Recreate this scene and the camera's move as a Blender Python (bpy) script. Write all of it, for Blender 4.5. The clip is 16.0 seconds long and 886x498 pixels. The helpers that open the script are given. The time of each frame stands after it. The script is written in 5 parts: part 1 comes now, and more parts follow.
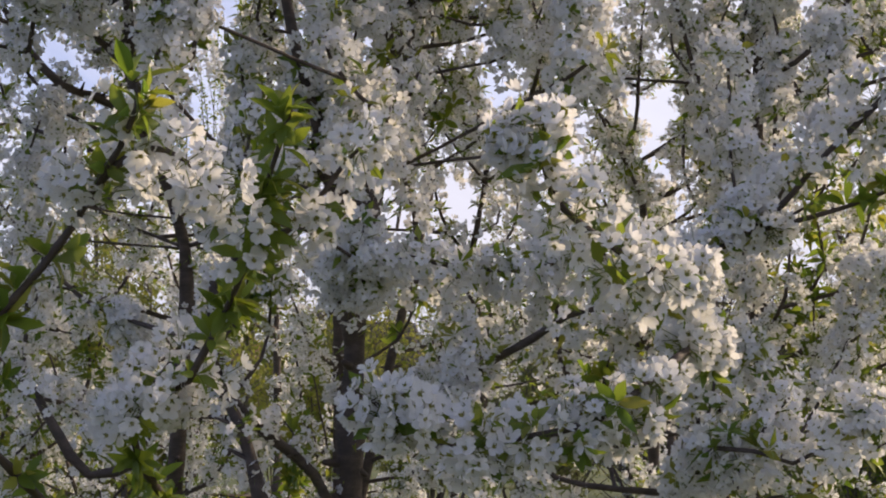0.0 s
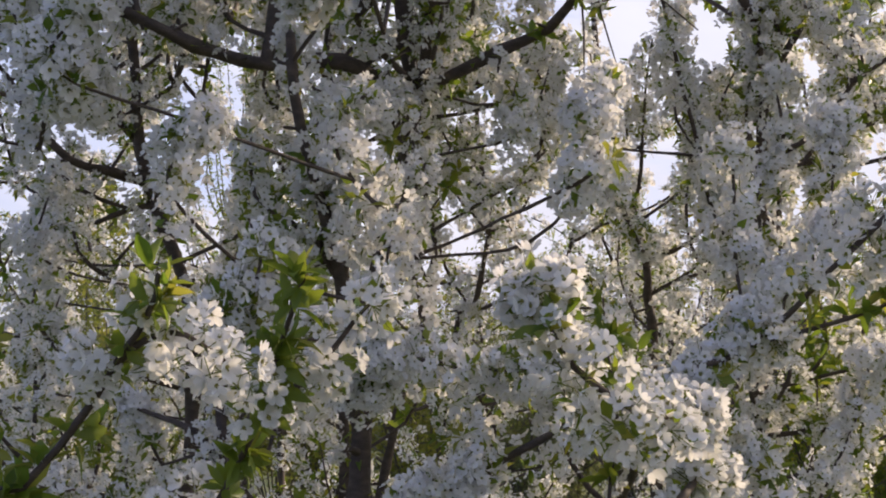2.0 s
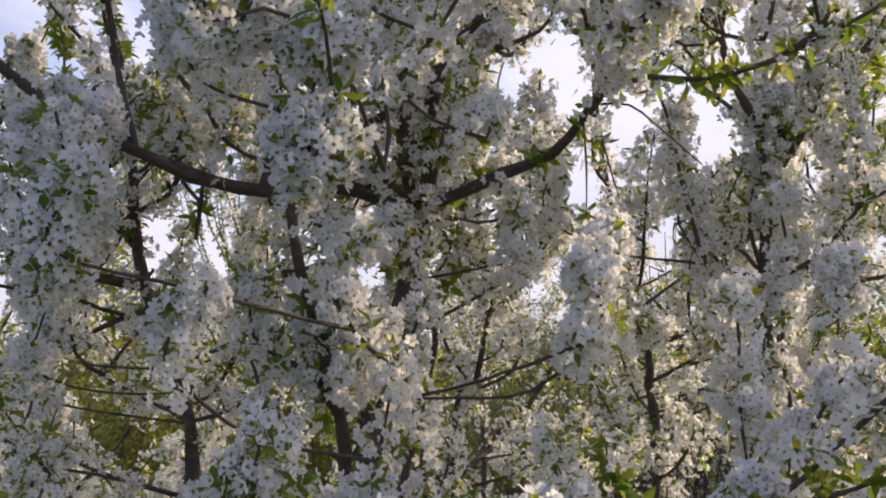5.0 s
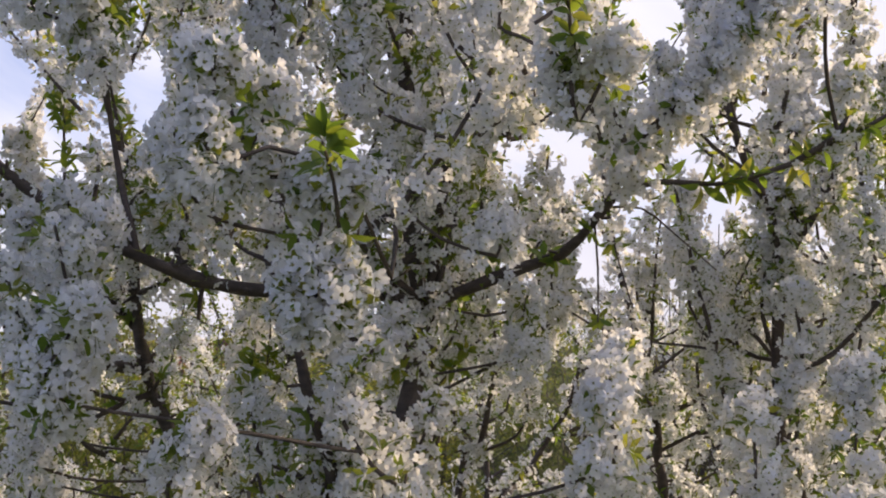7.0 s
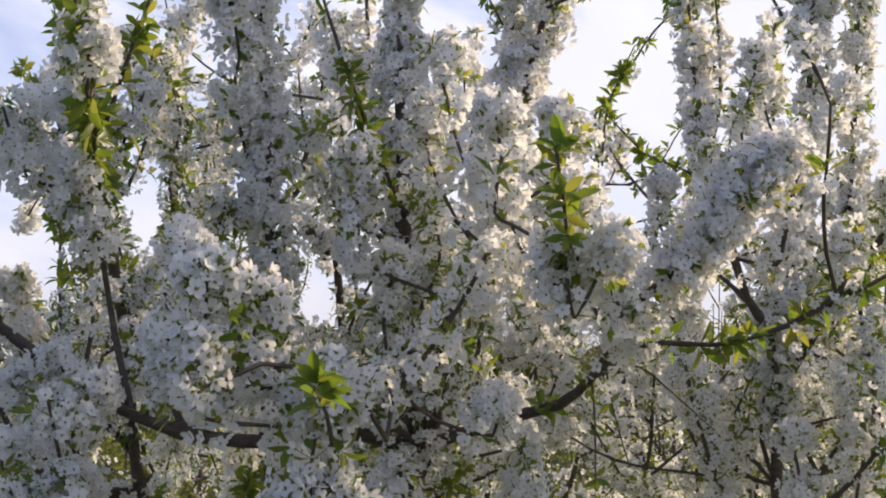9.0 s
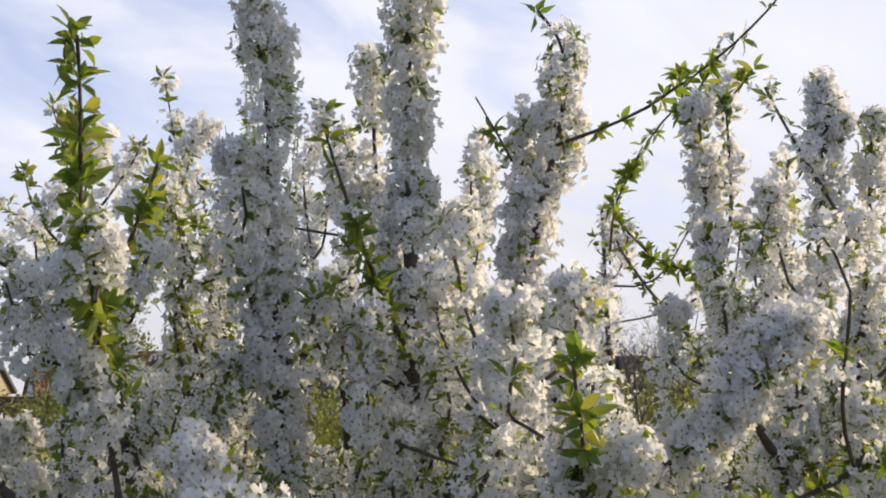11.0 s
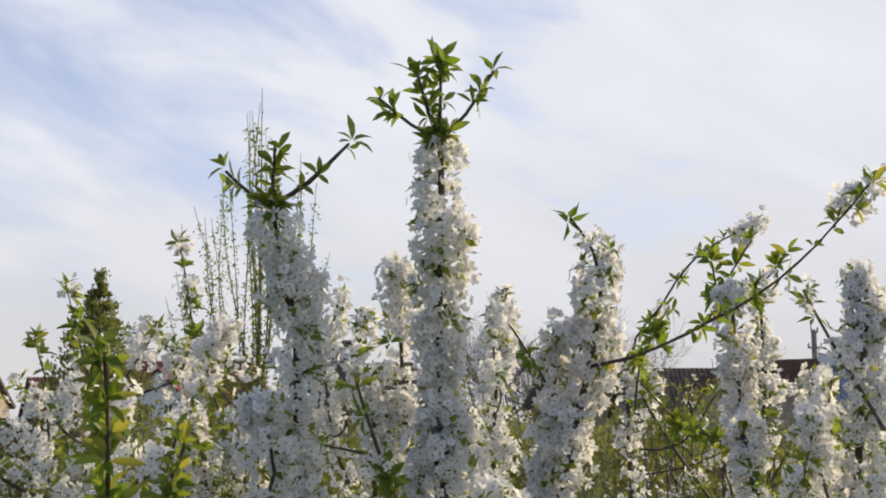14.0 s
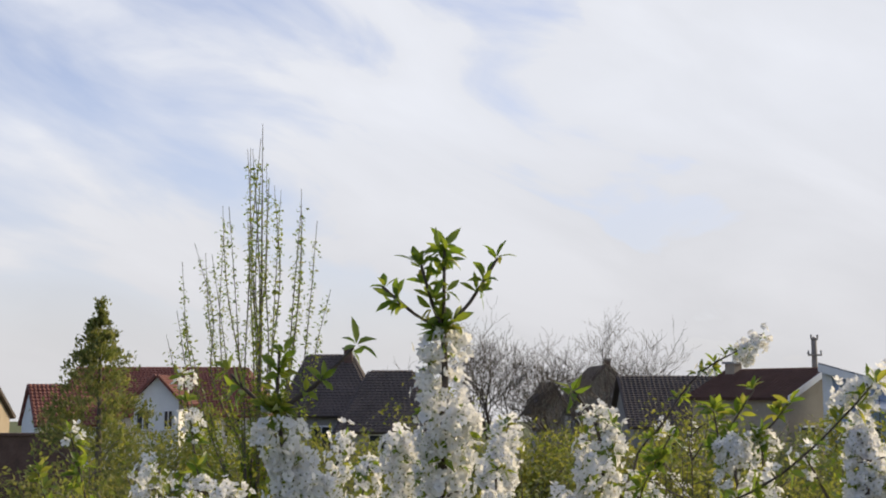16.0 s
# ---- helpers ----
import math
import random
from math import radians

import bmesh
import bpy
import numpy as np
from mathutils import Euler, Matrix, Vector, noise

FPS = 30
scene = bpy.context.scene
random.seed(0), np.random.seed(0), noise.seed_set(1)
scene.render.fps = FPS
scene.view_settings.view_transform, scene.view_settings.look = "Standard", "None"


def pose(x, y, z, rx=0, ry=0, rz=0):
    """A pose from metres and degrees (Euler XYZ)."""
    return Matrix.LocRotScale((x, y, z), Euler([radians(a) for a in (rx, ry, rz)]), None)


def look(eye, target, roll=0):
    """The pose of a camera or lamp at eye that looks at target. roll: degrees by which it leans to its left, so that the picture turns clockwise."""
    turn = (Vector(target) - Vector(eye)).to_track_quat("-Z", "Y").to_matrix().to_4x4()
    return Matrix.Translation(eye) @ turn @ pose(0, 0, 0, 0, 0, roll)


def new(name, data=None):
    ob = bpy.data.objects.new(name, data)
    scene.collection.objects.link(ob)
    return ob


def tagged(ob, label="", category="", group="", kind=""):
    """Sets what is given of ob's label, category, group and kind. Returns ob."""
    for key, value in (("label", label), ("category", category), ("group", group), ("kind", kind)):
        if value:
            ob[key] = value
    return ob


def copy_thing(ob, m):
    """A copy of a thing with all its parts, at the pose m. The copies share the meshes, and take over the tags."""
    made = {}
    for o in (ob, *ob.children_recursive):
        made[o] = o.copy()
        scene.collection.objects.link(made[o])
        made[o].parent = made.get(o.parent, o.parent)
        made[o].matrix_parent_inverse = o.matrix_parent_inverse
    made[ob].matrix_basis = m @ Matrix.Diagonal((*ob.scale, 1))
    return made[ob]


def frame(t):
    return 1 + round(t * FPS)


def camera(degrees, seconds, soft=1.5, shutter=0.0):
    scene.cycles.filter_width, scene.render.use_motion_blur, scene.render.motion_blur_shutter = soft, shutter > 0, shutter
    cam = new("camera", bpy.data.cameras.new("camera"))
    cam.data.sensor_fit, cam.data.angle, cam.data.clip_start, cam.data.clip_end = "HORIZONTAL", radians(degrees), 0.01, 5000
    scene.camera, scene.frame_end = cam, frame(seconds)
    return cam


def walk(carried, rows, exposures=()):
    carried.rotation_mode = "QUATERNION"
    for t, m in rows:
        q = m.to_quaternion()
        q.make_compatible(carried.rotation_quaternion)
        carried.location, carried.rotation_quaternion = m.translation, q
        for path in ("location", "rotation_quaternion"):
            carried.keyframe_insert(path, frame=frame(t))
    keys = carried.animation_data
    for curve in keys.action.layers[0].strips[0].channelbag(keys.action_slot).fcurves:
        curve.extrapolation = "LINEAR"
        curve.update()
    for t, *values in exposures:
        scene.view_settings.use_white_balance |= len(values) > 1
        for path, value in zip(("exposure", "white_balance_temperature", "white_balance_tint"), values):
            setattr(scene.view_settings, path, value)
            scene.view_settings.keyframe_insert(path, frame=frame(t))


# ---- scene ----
cam = camera(40.0, 16.0, soft=1.95)
# seconds, x, y, z, yaw, upward tilt
ROWS = [
    (0.0, 0.000, 0.000, 1.450, 0.02, 6.98),
    (0.5, -0.004, -0.011, 1.494, 0.04, 6.99),
    (1.0, -0.008, -0.022, 1.536, 0.04, 6.99),
    (1.5, -0.011, -0.036, 1.577, 0.04, 6.98),
    (2.0, -0.013, -0.042, 1.624, 0.03, 6.96),
    (2.5, -0.016, -0.046, 1.669, 0.01, 6.94),
    (3.0, -0.019, -0.052, 1.712, 0.02, 6.93),
    (3.5, -0.018, -0.054, 1.758, 0.01, 6.92),
    (4.0, -0.016, -0.058, 1.800, 0.00, 6.94),
    (6.5, -0.024, -0.022, 2.052, -0.01, 6.88),
    (7.0, -0.032, -0.019, 2.106, 0.00, 6.88),
    (7.5, -0.037, -0.016, 2.169, 0.00, 6.89),
    (8.0, -0.032, -0.019, 2.245, 0.01, 6.87),
    (8.5, -0.027, -0.030, 2.331, 0.06, 6.90),
    (9.0, -0.022, -0.040, 2.408, 0.07, 6.90),
    (9.5, -0.018, -0.048, 2.487, 0.06, 6.88),
    (12.0, -0.077, -0.024, 2.883, 0.02, 6.94),
    (12.5, -0.094, -0.018, 2.963, -0.01, 6.96),
    (13.0, -0.103, -0.013, 3.044, -0.04, 6.95),
    (13.5, -0.111, -0.006, 3.131, -0.05, 6.96),
    (14.0, -0.114, -0.005, 3.213, -0.06, 6.97),
    (14.5, -0.105, -0.012, 3.303, -0.05, 6.96),
    (15.0, -0.096, -0.023, 3.396, -0.07, 6.98),
    (15.5, -0.101, -0.041, 3.494, -0.07, 6.94),
    (16.0, -0.122, -0.060, 3.600, -0.07, 6.92),
]
walk(cam, [(t, pose(x, y, z, 90 + tilt, 0, yaw)) for t, x, y, z, yaw, tilt in ROWS],
     exposures=[(0.0, 0.14, 6540, 18), (3.0, 0.22, 6560, 18), (6.5, 0.24, 6680, 18), (9.0, 0.26, 6600, 15), (12.0, 0.12, 6740, 10), (16.0, 0.01, 6780, 8)])

# ---- sky and sun ----
SUN_AZIMUTH, SUN_HEIGHT = 58.0, 25.0  # degrees right of straight ahead, degrees above the horizon

world = bpy.data.worlds.new("sky")
scene.world = world
world.use_nodes = True
wt = world.node_tree
wt.nodes.clear()


def wnode(kind, **values):
    n = wt.nodes.new(kind)
    for k, v in values.items():
        n.inputs[k].default_value = v
    return n


sky = wt.nodes.new("ShaderNodeTexSky")
sky.sky_type, sky.sun_disc = "NISHITA", False
sky.sun_elevation, sky.sun_rotation = radians(SUN_HEIGHT), radians(SUN_AZIMUTH)
sky.air_density, sky.dust_density, sky.ozone_density = 1.0, 0.7, 2.5
coord = wt.nodes.new("ShaderNodeTexCoord")
slant = wnode("ShaderNodeMapping", Rotation=(0.0, -0.35, 0.0))
stretch = wnode("ShaderNodeMapping", Scale=(1.5, 1.0, 4.2))
clouds = wnode("ShaderNodeTexNoise", Scale=3.0, Detail=7.0, Roughness=0.50, Distortion=0.4)
veil = wnode("ShaderNodeMapRange")
veil.inputs["From Min"].default_value, veil.inputs["From Max"].default_value = 0.38, 0.62
veil.inputs["To Min"].default_value, veil.inputs["To Max"].default_value = 0.40, 1.0
skylight = wnode("ShaderNodeMix")
skylight.data_type = "RGBA"
low = wnode("ShaderNodeMapRange")
low.inputs["From Min"].default_value, low.inputs["From Max"].default_value = 0.0, 0.22
veil_tone = wnode("ShaderNodeMix")
veil_tone.data_type = "RGBA"
veil_tone.inputs["A"].default_value, veil_tone.inputs["B"].default_value = (6.4, 6.42, 6.9, 1), (7.4, 7.7, 8.7, 1)
wt.links.new(low.outputs["Result"], veil_tone.inputs["Factor"])
strand = wnode("ShaderNodeMapRange")
strand.inputs["From Min"].default_value, strand.inputs["From Max"].default_value = 0.36, 0.64
strand.inputs["To Min"].default_value, strand.inputs["To Max"].default_value = 0.915, 1.015
strands = wt.nodes.new("ShaderNodeVectorMath")
strands.operation = "SCALE"
wt.links.new(veil_tone.outputs["Result"], strands.inputs[0])
wt.links.new(strand.outputs["Result"], strands.inputs["Scale"])
wt.links.new(strands.outputs["Vector"], skylight.inputs["B"])
back = wnode("ShaderNodeBackground", Strength=0.108)
wout = wt.nodes.new("ShaderNodeOutputWorld")
wt.links.new(coord.outputs["Generated"], slant.inputs["Vector"])
wt.links.new(slant.outputs["Vector"], stretch.inputs["Vector"])
wt.links.new(stretch.outputs["Vector"], clouds.inputs["Vector"])
wt.links.new(clouds.outputs["Fac"], veil.inputs["Value"])
wt.links.new(clouds.outputs["Fac"], strand.inputs["Value"])
height = wt.nodes.new("ShaderNodeSeparateXYZ")
thin = wnode("ShaderNodeMapRange")
thin.inputs["From Min"].default_value, thin.inputs["From Max"].default_value = 0.12, 0.7
thin.inputs["To Min"].default_value, thin.inputs["To Max"].default_value = 1.0, 0.55
cover = wt.nodes.new("ShaderNodeMath")
cover.operation = "MULTIPLY"
wt.links.new(coord.outputs["Generated"], height.inputs["Vector"])
wt.links.new(height.outputs["Z"], thin.inputs["Value"])
wt.links.new(height.outputs["Z"], low.inputs["Value"])
wt.links.new(veil.outputs["Result"], cover.inputs[0])
wt.links.new(thin.outputs["Result"], cover.inputs[1])
# the veil thickens towards the sun's side
sunward = wnode("ShaderNodeMapRange")
sunward.inputs["From Min"].default_value, sunward.inputs["From Max"].default_value = -0.3, 0.81
sunward.inputs["To Min"].default_value, sunward.inputs["To Max"].default_value = 0.18, 2.3
towards = wt.nodes.new("ShaderNodeMath")
towards.operation, towards.inputs[1].default_value = "MULTIPLY_ADD", 0.5
thick = wt.nodes.new("ShaderNodeMath")
thick.operation, thick.use_clamp = "MULTIPLY", True
wt.links.new(height.outputs["Y"], towards.inputs[0])
wt.links.new(height.outputs["X"], towards.inputs[2])
wt.links.new(towards.outputs["Value"], sunward.inputs["Value"])
wt.links.new(cover.outputs["Value"], thick.inputs[0])
wt.links.new(sunward.outputs["Result"], thick.inputs[1])
low_haze = wnode("ShaderNodeMapRange")
low_haze.inputs["From Min"].default_value, low_haze.inputs["From Max"].default_value = 0.02, 0.30
low_haze.inputs["To Min"].default_value, low_haze.inputs["To Max"].default_value = 1.0, 0.10
hazy = wt.nodes.new("ShaderNodeMath")
hazy.operation = "MAXIMUM"
wt.links.new(height.outputs["Z"], low_haze.inputs["Value"])
wt.links.new(thick.outputs["Value"], hazy.inputs[0])
wt.links.new(low_haze.outputs["Result"], hazy.inputs[1])
wt.links.new(hazy.outputs["Value"], skylight.inputs["Factor"])
haze = wnode("ShaderNodeMix")
haze.data_type, haze.blend_type = "RGBA", "MULTIPLY"
haze.inputs["Factor"].default_value, haze.inputs["B"].default_value = 1.0, (1.36, 1.28, 1.55, 1)
wt.links.new(sky.outputs["Color"], haze.inputs["A"])
wt.links.new(haze.outputs["Result"], skylight.inputs["A"])
wt.links.new(skylight.outputs["Result"], back.inputs["Color"])
wt.links.new(back.outputs["Background"], wout.inputs["Surface"])

sun = new("sun", bpy.data.lights.new("sun", "SUN"))
sun.data.energy, sun.data.angle, sun.data.color = 4.5, radians(4.0), (1.0, 0.82, 0.57)
az, el = radians(SUN_AZIMUTH), radians(SUN_HEIGHT)
sun_way = Vector((math.sin(az) * math.cos(el), math.cos(az) * math.cos(el), math.sin(el)))
sun.matrix_world = look(sun_way * 50, (0, 0, 0))


# ---- materials ----
def material(name):
    m = bpy.data.materials.new(name)
    m.use_nodes = True
    return m, m.node_tree, m.node_tree.nodes["Principled BSDF"]


def ramp(nt, fac, stops):
    r = nt.nodes.new("ShaderNodeValToRGB")
    while len(r.color_ramp.elements) < len(stops):
        r.color_ramp.elements.new(0.5)
    for e, (p, c) in zip(r.color_ramp.elements, stops):
        e.position, e.color = p, (*c, 1)
    nt.links.new(fac, r.inputs["Fac"])
    return r


def noise_node(nt, scale, detail=4.0, rough=0.55, coords="Object", stretch=(1, 1, 1)):
    c = nt.nodes.new("ShaderNodeTexCoord")
    mp = nt.nodes.new("ShaderNodeMapping")
    mp.inputs["Scale"].default_value = stretch
    n = nt.nodes.new("ShaderNodeTexNoise")
    n.inputs["Scale"].default_value, n.inputs["Detail"].default_value, n.inputs["Roughness"].default_value = scale, detail, rough
    nt.links.new(c.outputs[coords], mp.inputs["Vector"])
    nt.links.new(mp.outputs["Vector"], n.inputs["Vector"])
    return n


def bump(nt, bsdf, height, strength, distance):
    b = nt.nodes.new("ShaderNodeBump")
    b.inputs["Strength"].default_value, b.inputs["Distance"].default_value = strength, distance
    nt.links.new(height, b.inputs["Height"])
    nt.links.new(b.outputs["Normal"], bsdf.inputs["Normal"])


def thin_leaf(name, stops, glow_stops, share, rough=0.5, grain=90.0):
    """A thin sheet that lets part of the light through; its colour varies from piece to piece."""
    m, nt, p = material(name)
    island = nt.nodes.new("ShaderNodeNewGeometry").outputs["Random Per Island"]
    tone = ramp(nt, island, stops)
    glow = ramp(nt, island, glow_stops)
    grainy = noise_node(nt, grain, 3.0)
    mixed = nt.nodes.new("ShaderNodeMix")
    mixed.data_type, mixed.blend_type = "RGBA", "MULTIPLY"
    mixed.inputs["Factor"].default_value = 0.35
    nt.links.new(tone.outputs["Color"], mixed.inputs["A"])
    nt.links.new(ramp(nt, grainy.outputs["Fac"], [(0.3, (0.72, 0.74, 0.70)), (0.65, (1, 1, 1))]).outputs["Color"], mixed.inputs["B"])
    nt.links.new(mixed.outputs["Result"], p.inputs["Base Color"])
    p.inputs["Roughness"].default_value = rough
    p.inputs["Specular IOR Level"].default_value = 0.3
    tr = nt.nodes.new("ShaderNodeBsdfTranslucent")
    nt.links.new(glow.outputs["Color"], tr.inputs["Color"])
    mix = nt.nodes.new("ShaderNodeMixShader")
    mix.inputs["Fac"].default_value = share
    nt.links.new(p.outputs["BSDF"], mix.inputs[1])
    nt.links.new(tr.outputs["BSDF"], mix.inputs[2])
    nt.links.new(mix.outputs["Shader"], nt.nodes["Material Output"].inputs["Surface"])
    return m


def rough_surface(name, stops, scale, rough=0.85, relief=0.4, depth=0.01, detail=6.0, stretch=(1, 1, 1), metal=0.0):
    """A matt surface with two scales of stain and a fine relief."""
    m, nt, p = material(name)
    big = noise_node(nt, scale, detail, 0.6, stretch=stretch)
    fine = noise_node(nt, scale * 9.0, 4.0, 0.65, stretch=stretch)
    add = nt.nodes.new("ShaderNodeMath")
    add.operation, add.inputs[1].default_value = "MULTIPLY_ADD", 0.35
    nt.links.new(fine.outputs["Fac"], add.inputs[0])
    sub = nt.nodes.new("ShaderNodeMath")
    sub.operation, sub.inputs[1].default_value = "MULTIPLY", 0.68
    nt.links.new(big.outputs["Fac"], sub.inputs[0])
    nt.links.new(sub.outputs[0], add.inputs[2])
    nt.links.new(ramp(nt, add.outputs[0], stops).outputs["Color"], p.inputs["Base Color"])
    p.inputs["Roughness"].default_value, p.inputs["Metallic"].default_value = rough, metal
    bump(nt, p, add.outputs[0], relief, depth)
    return m


PETAL = thin_leaf("petal", [(0.0, (0.79, 0.80, 0.84)), (0.5, (0.84, 0.845, 0.87)), (1.0, (0.89, 0.89, 0.89))],
                  [(0.0, (0.87, 0.85, 0.81)), (1.0, (0.92, 0.905, 0.86))], 0.50, 0.6, 240.0)
HEART = thin_leaf("flower_heart", [(0.0, (0.15, 0.17, 0.05)), (1.0, (0.34, 0.31, 0.10))],
                  [(0.0, (0.20, 0.24, 0.05)), (1.0, (0.40, 0.36, 0.09))], 0.2, 0.6)
STALK = thin_leaf("flower_stalk", [(0.0, (0.12, 0.17, 0.035)), (1.0, (0.20, 0.22, 0.05))],
                  [(0.0, (0.2, 0.3, 0.04)), (1.0, (0.3, 0.35, 0.06))], 0.15, 0.5)
LEAF = thin_leaf("young_leaf", [(0.0, (0.070, 0.118, 0.026)), (0.6, (0.120, 0.172, 0.036)), (1.0, (0.205, 0.218, 0.050))],
                 [(0.0, (0.21, 0.34, 0.032)), (0.7, (0.37, 0.44, 0.045)), (1.0, (0.52, 0.49, 0.07))], 0.45, 0.38)
BARK = rough_surface("cherry_bark", [(0.25, (0.024, 0.020, 0.018)), (0.5, (0.066, 0.049, 0.040)), (0.75, (0.135, 0.104, 0.084))], 26.0,
                     0.75, 0.7, 0.004, stretch=(1, 1, 2.6))
GREY_BARK = rough_surface("grey_bark", [(0.3, (0.05, 0.043, 0.037)), (0.7, (0.16, 0.14, 0.12))], 8.0, 0.85, 0.5, 0.01)
SHRUB = thin_leaf("shrub_leaf", [(0.0, (0.10, 0.125, 0.036)), (1.0, (0.24, 0.235, 0.075))],
                  [(0.0, (0.25, 0.32, 0.04)), (1.0, (0.46, 0.44, 0.08))], 0.45, 0.5, 20.0)
THUJA = thin_leaf("conifer_scale", [(0.0, (0.11, 0.14, 0.06)), (0.6, (0.19, 0.21, 0.085)), (1.0, (0.30, 0.28, 0.12))],
                  [(0.0, (0.20, 0.26, 0.05)), (1.0, (0.42, 0.40, 0.10))], 0.42, 0.6, 12.0)
SILVER = thin_leaf("pale_shrub_leaf", [(0.0, (0.10, 0.13, 0.055)), (1.0, (0.22, 0.24, 0.11))],
                   [(0.0, (0.2, 0.26, 0.08)), (1.0, (0.34, 0.36, 0.14))], 0.35, 0.6, 20.0)
GROUND = rough_surface("orchard_grass", [(0.3, (0.035, 0.055, 0.016)), (0.5, (0.07, 0.095, 0.025)), (0.75, (0.14, 0.13, 0.05))], 0.8, 0.95, 0.8, 0.05)
PLASTER = rough_surface("white_plaster", [(0.25, (0.70, 0.70, 0.69)), (0.6, (0.80, 0.80, 0.79))], 0.7, 0.9, 0.2, 0.004)
BEIGE = rough_surface("beige_plaster", [(0.25, (0.32, 0.26, 0.19)), (0.65, (0.43, 0.36, 0.27))], 0.6, 0.9, 0.25, 0.005)
BLUE_WALL = rough_surface("blue_plaster", [(0.25, (0.25, 0.33, 0.50)), (0.65, (0.34, 0.43, 0.60))], 0.6, 0.85, 0.2, 0.004)
GREY_WALL = rough_surface("grey_plaster", [(0.25, (0.22, 0.21, 0.20)), (0.65, (0.34, 0.33, 0.31))], 0.5, 0.9, 0.3, 0.006)
RED_TILE = rough_surface("red_roof_tile", [(0.25, (0.105, 0.036, 0.028)), (0.5, (0.165, 0.055, 0.042)), (0.75, (0.22, 0.085, 0.065))], 1.3, 0.7, 0.3, 0.01)
DARK_TILE = rough_surface("brown_roof_tile", [(0.25, (0.056, 0.046, 0.044)), (0.55, (0.096, 0.078, 0.072)), (0.8, (0.155, 0.122, 0.11))], 1.2, 0.8, 0.4, 0.01)
RUST_TILE = rough_surface("rust_roof_tile", [(0.25, (0.065, 0.034, 0.028)), (0.55, (0.115, 0.056, 0.044)), (0.8, (0.17, 0.09, 0.07))], 1.2, 0.8, 0.4, 0.01)
WHITE_BOARD = rough_surface("white_board", [(0.3, (0.66, 0.66, 0.66)), (0.7, (0.80, 0.80, 0.80))], 2.0, 0.5, 0.15, 0.002)
DARK_GLASS = rough_surface("window_glass", [(0.3, (0.02, 0.024, 0.03)), (0.7, (0.035, 0.04, 0.05))], 0.5, 0.08, 0.02, 0.001)
BRICK = rough_surface("old_brick", [(0.25, (0.05, 0.032, 0.026)), (0.5, (0.10, 0.06, 0.048)), (0.75, (0.17, 0.11, 0.09))], 3.0, 0.9, 0.5, 0.01)
POLE_WOOD = rough_surface("grey_concrete", [(0.3, (0.16, 0.14, 0.13)), (0.7, (0.28, 0.26, 0.24))], 3.0, 0.85, 0.3, 0.005)


# ---- mesh helpers ----
def mesh_of(name, verts, tris, mat_ids=None, materials=(), smooth=True):
    """A mesh from arrays of corners and triangles."""
    verts, tris = np.asarray(verts, np.float32), np.asarray(tris, np.int32)
    me = bpy.data.meshes.new(name)
    me.vertices.add(len(verts))
    me.vertices.foreach_set("co", verts.ravel())
    me.loops.add(tris.size)
    me.loops.foreach_set("vertex_index", tris.ravel())
    me.polygons.add(len(tris))
    me.polygons.foreach_set("loop_start", np.arange(0, tris.size, 3, dtype=np.int32))
    me.polygons.foreach_set("use_smooth", np.full(len(tris), smooth))
    for m in materials:
        me.materials.append(m)
    if mat_ids is not None:
        me.polygons.foreach_set("material_index", np.asarray(mat_ids, np.int32))
    me.update(calc_edges=True)
    return me


def child(name, me, parent, label="", kind=""):
    """An object with world coordinates under a thing."""
    ob = new(name, me)
    if parent is not None:
        ob.parent = parent
        ob.matrix_parent_inverse = world_pose(parent).inverted()
    return tagged(ob, label, kind=kind)


def world_pose(ob):
    m = ob.matrix_basis.copy()
    while ob.parent:
        m = ob.parent.matrix_basis @ ob.matrix_parent_inverse @ m
        ob = ob.parent
    return m


def part(name, bm, mat, parent, label=""):
    me = bpy.data.meshes.new(name)
    bm.to_mesh(me)
    bm.free()
    if mat:
        me.materials.append(mat)
    return child(name, me, parent, label)


def thing(name, place, label, category, group="", kind=""):
    ob = new(name)
    ob.location = place
    ob.empty_display_size = 0.1
    return tagged(ob, label, category, group, kind)


def box(bm, lo, hi):
    vs = [bm.verts.new((x, y, z)) for z in (lo[2], hi[2]) for y in (lo[1], hi[1]) for x in (lo[0], hi[0])]
    for f in ((0, 2, 3, 1), (4, 5, 7, 6), (0, 1, 5, 4), (2, 6, 7, 3), (0, 4, 6, 2), (1, 3, 7, 5)):
        bm.faces.new([vs[i] for i in f])
    return vs


def boxed(name, lo, hi, mat, parent, label="", edge=0.0):
    bm = bmesh.new()
    box(bm, lo, hi)
    if edge:
        bmesh.ops.bevel(bm, geom=bm.edges[:], offset=edge, segments=1, affect="EDGES")
    return part(name, bm, mat, parent, label)


def slab(name, corners, thick, mat, parent, label=""):
    """A flat plate over four corners, thickened along its normal."""
    bm = bmesh.new()
    c = [Vector(p) for p in corners]
    n = (c[1] - c[0]).cross(c[-1] - c[0]).normalized() * thick
    a = [bm.verts.new(p) for p in c]
    b = [bm.verts.new(p + n) for p in c]
    bm.faces.new(a[::-1])
    bm.faces.new(b)
    k = len(c)
    for i in range(k):
        bm.faces.new((a[i], a[(i + 1) % k], b[(i + 1) % k], b[i]))
    return part(name, bm, mat, parent, label)


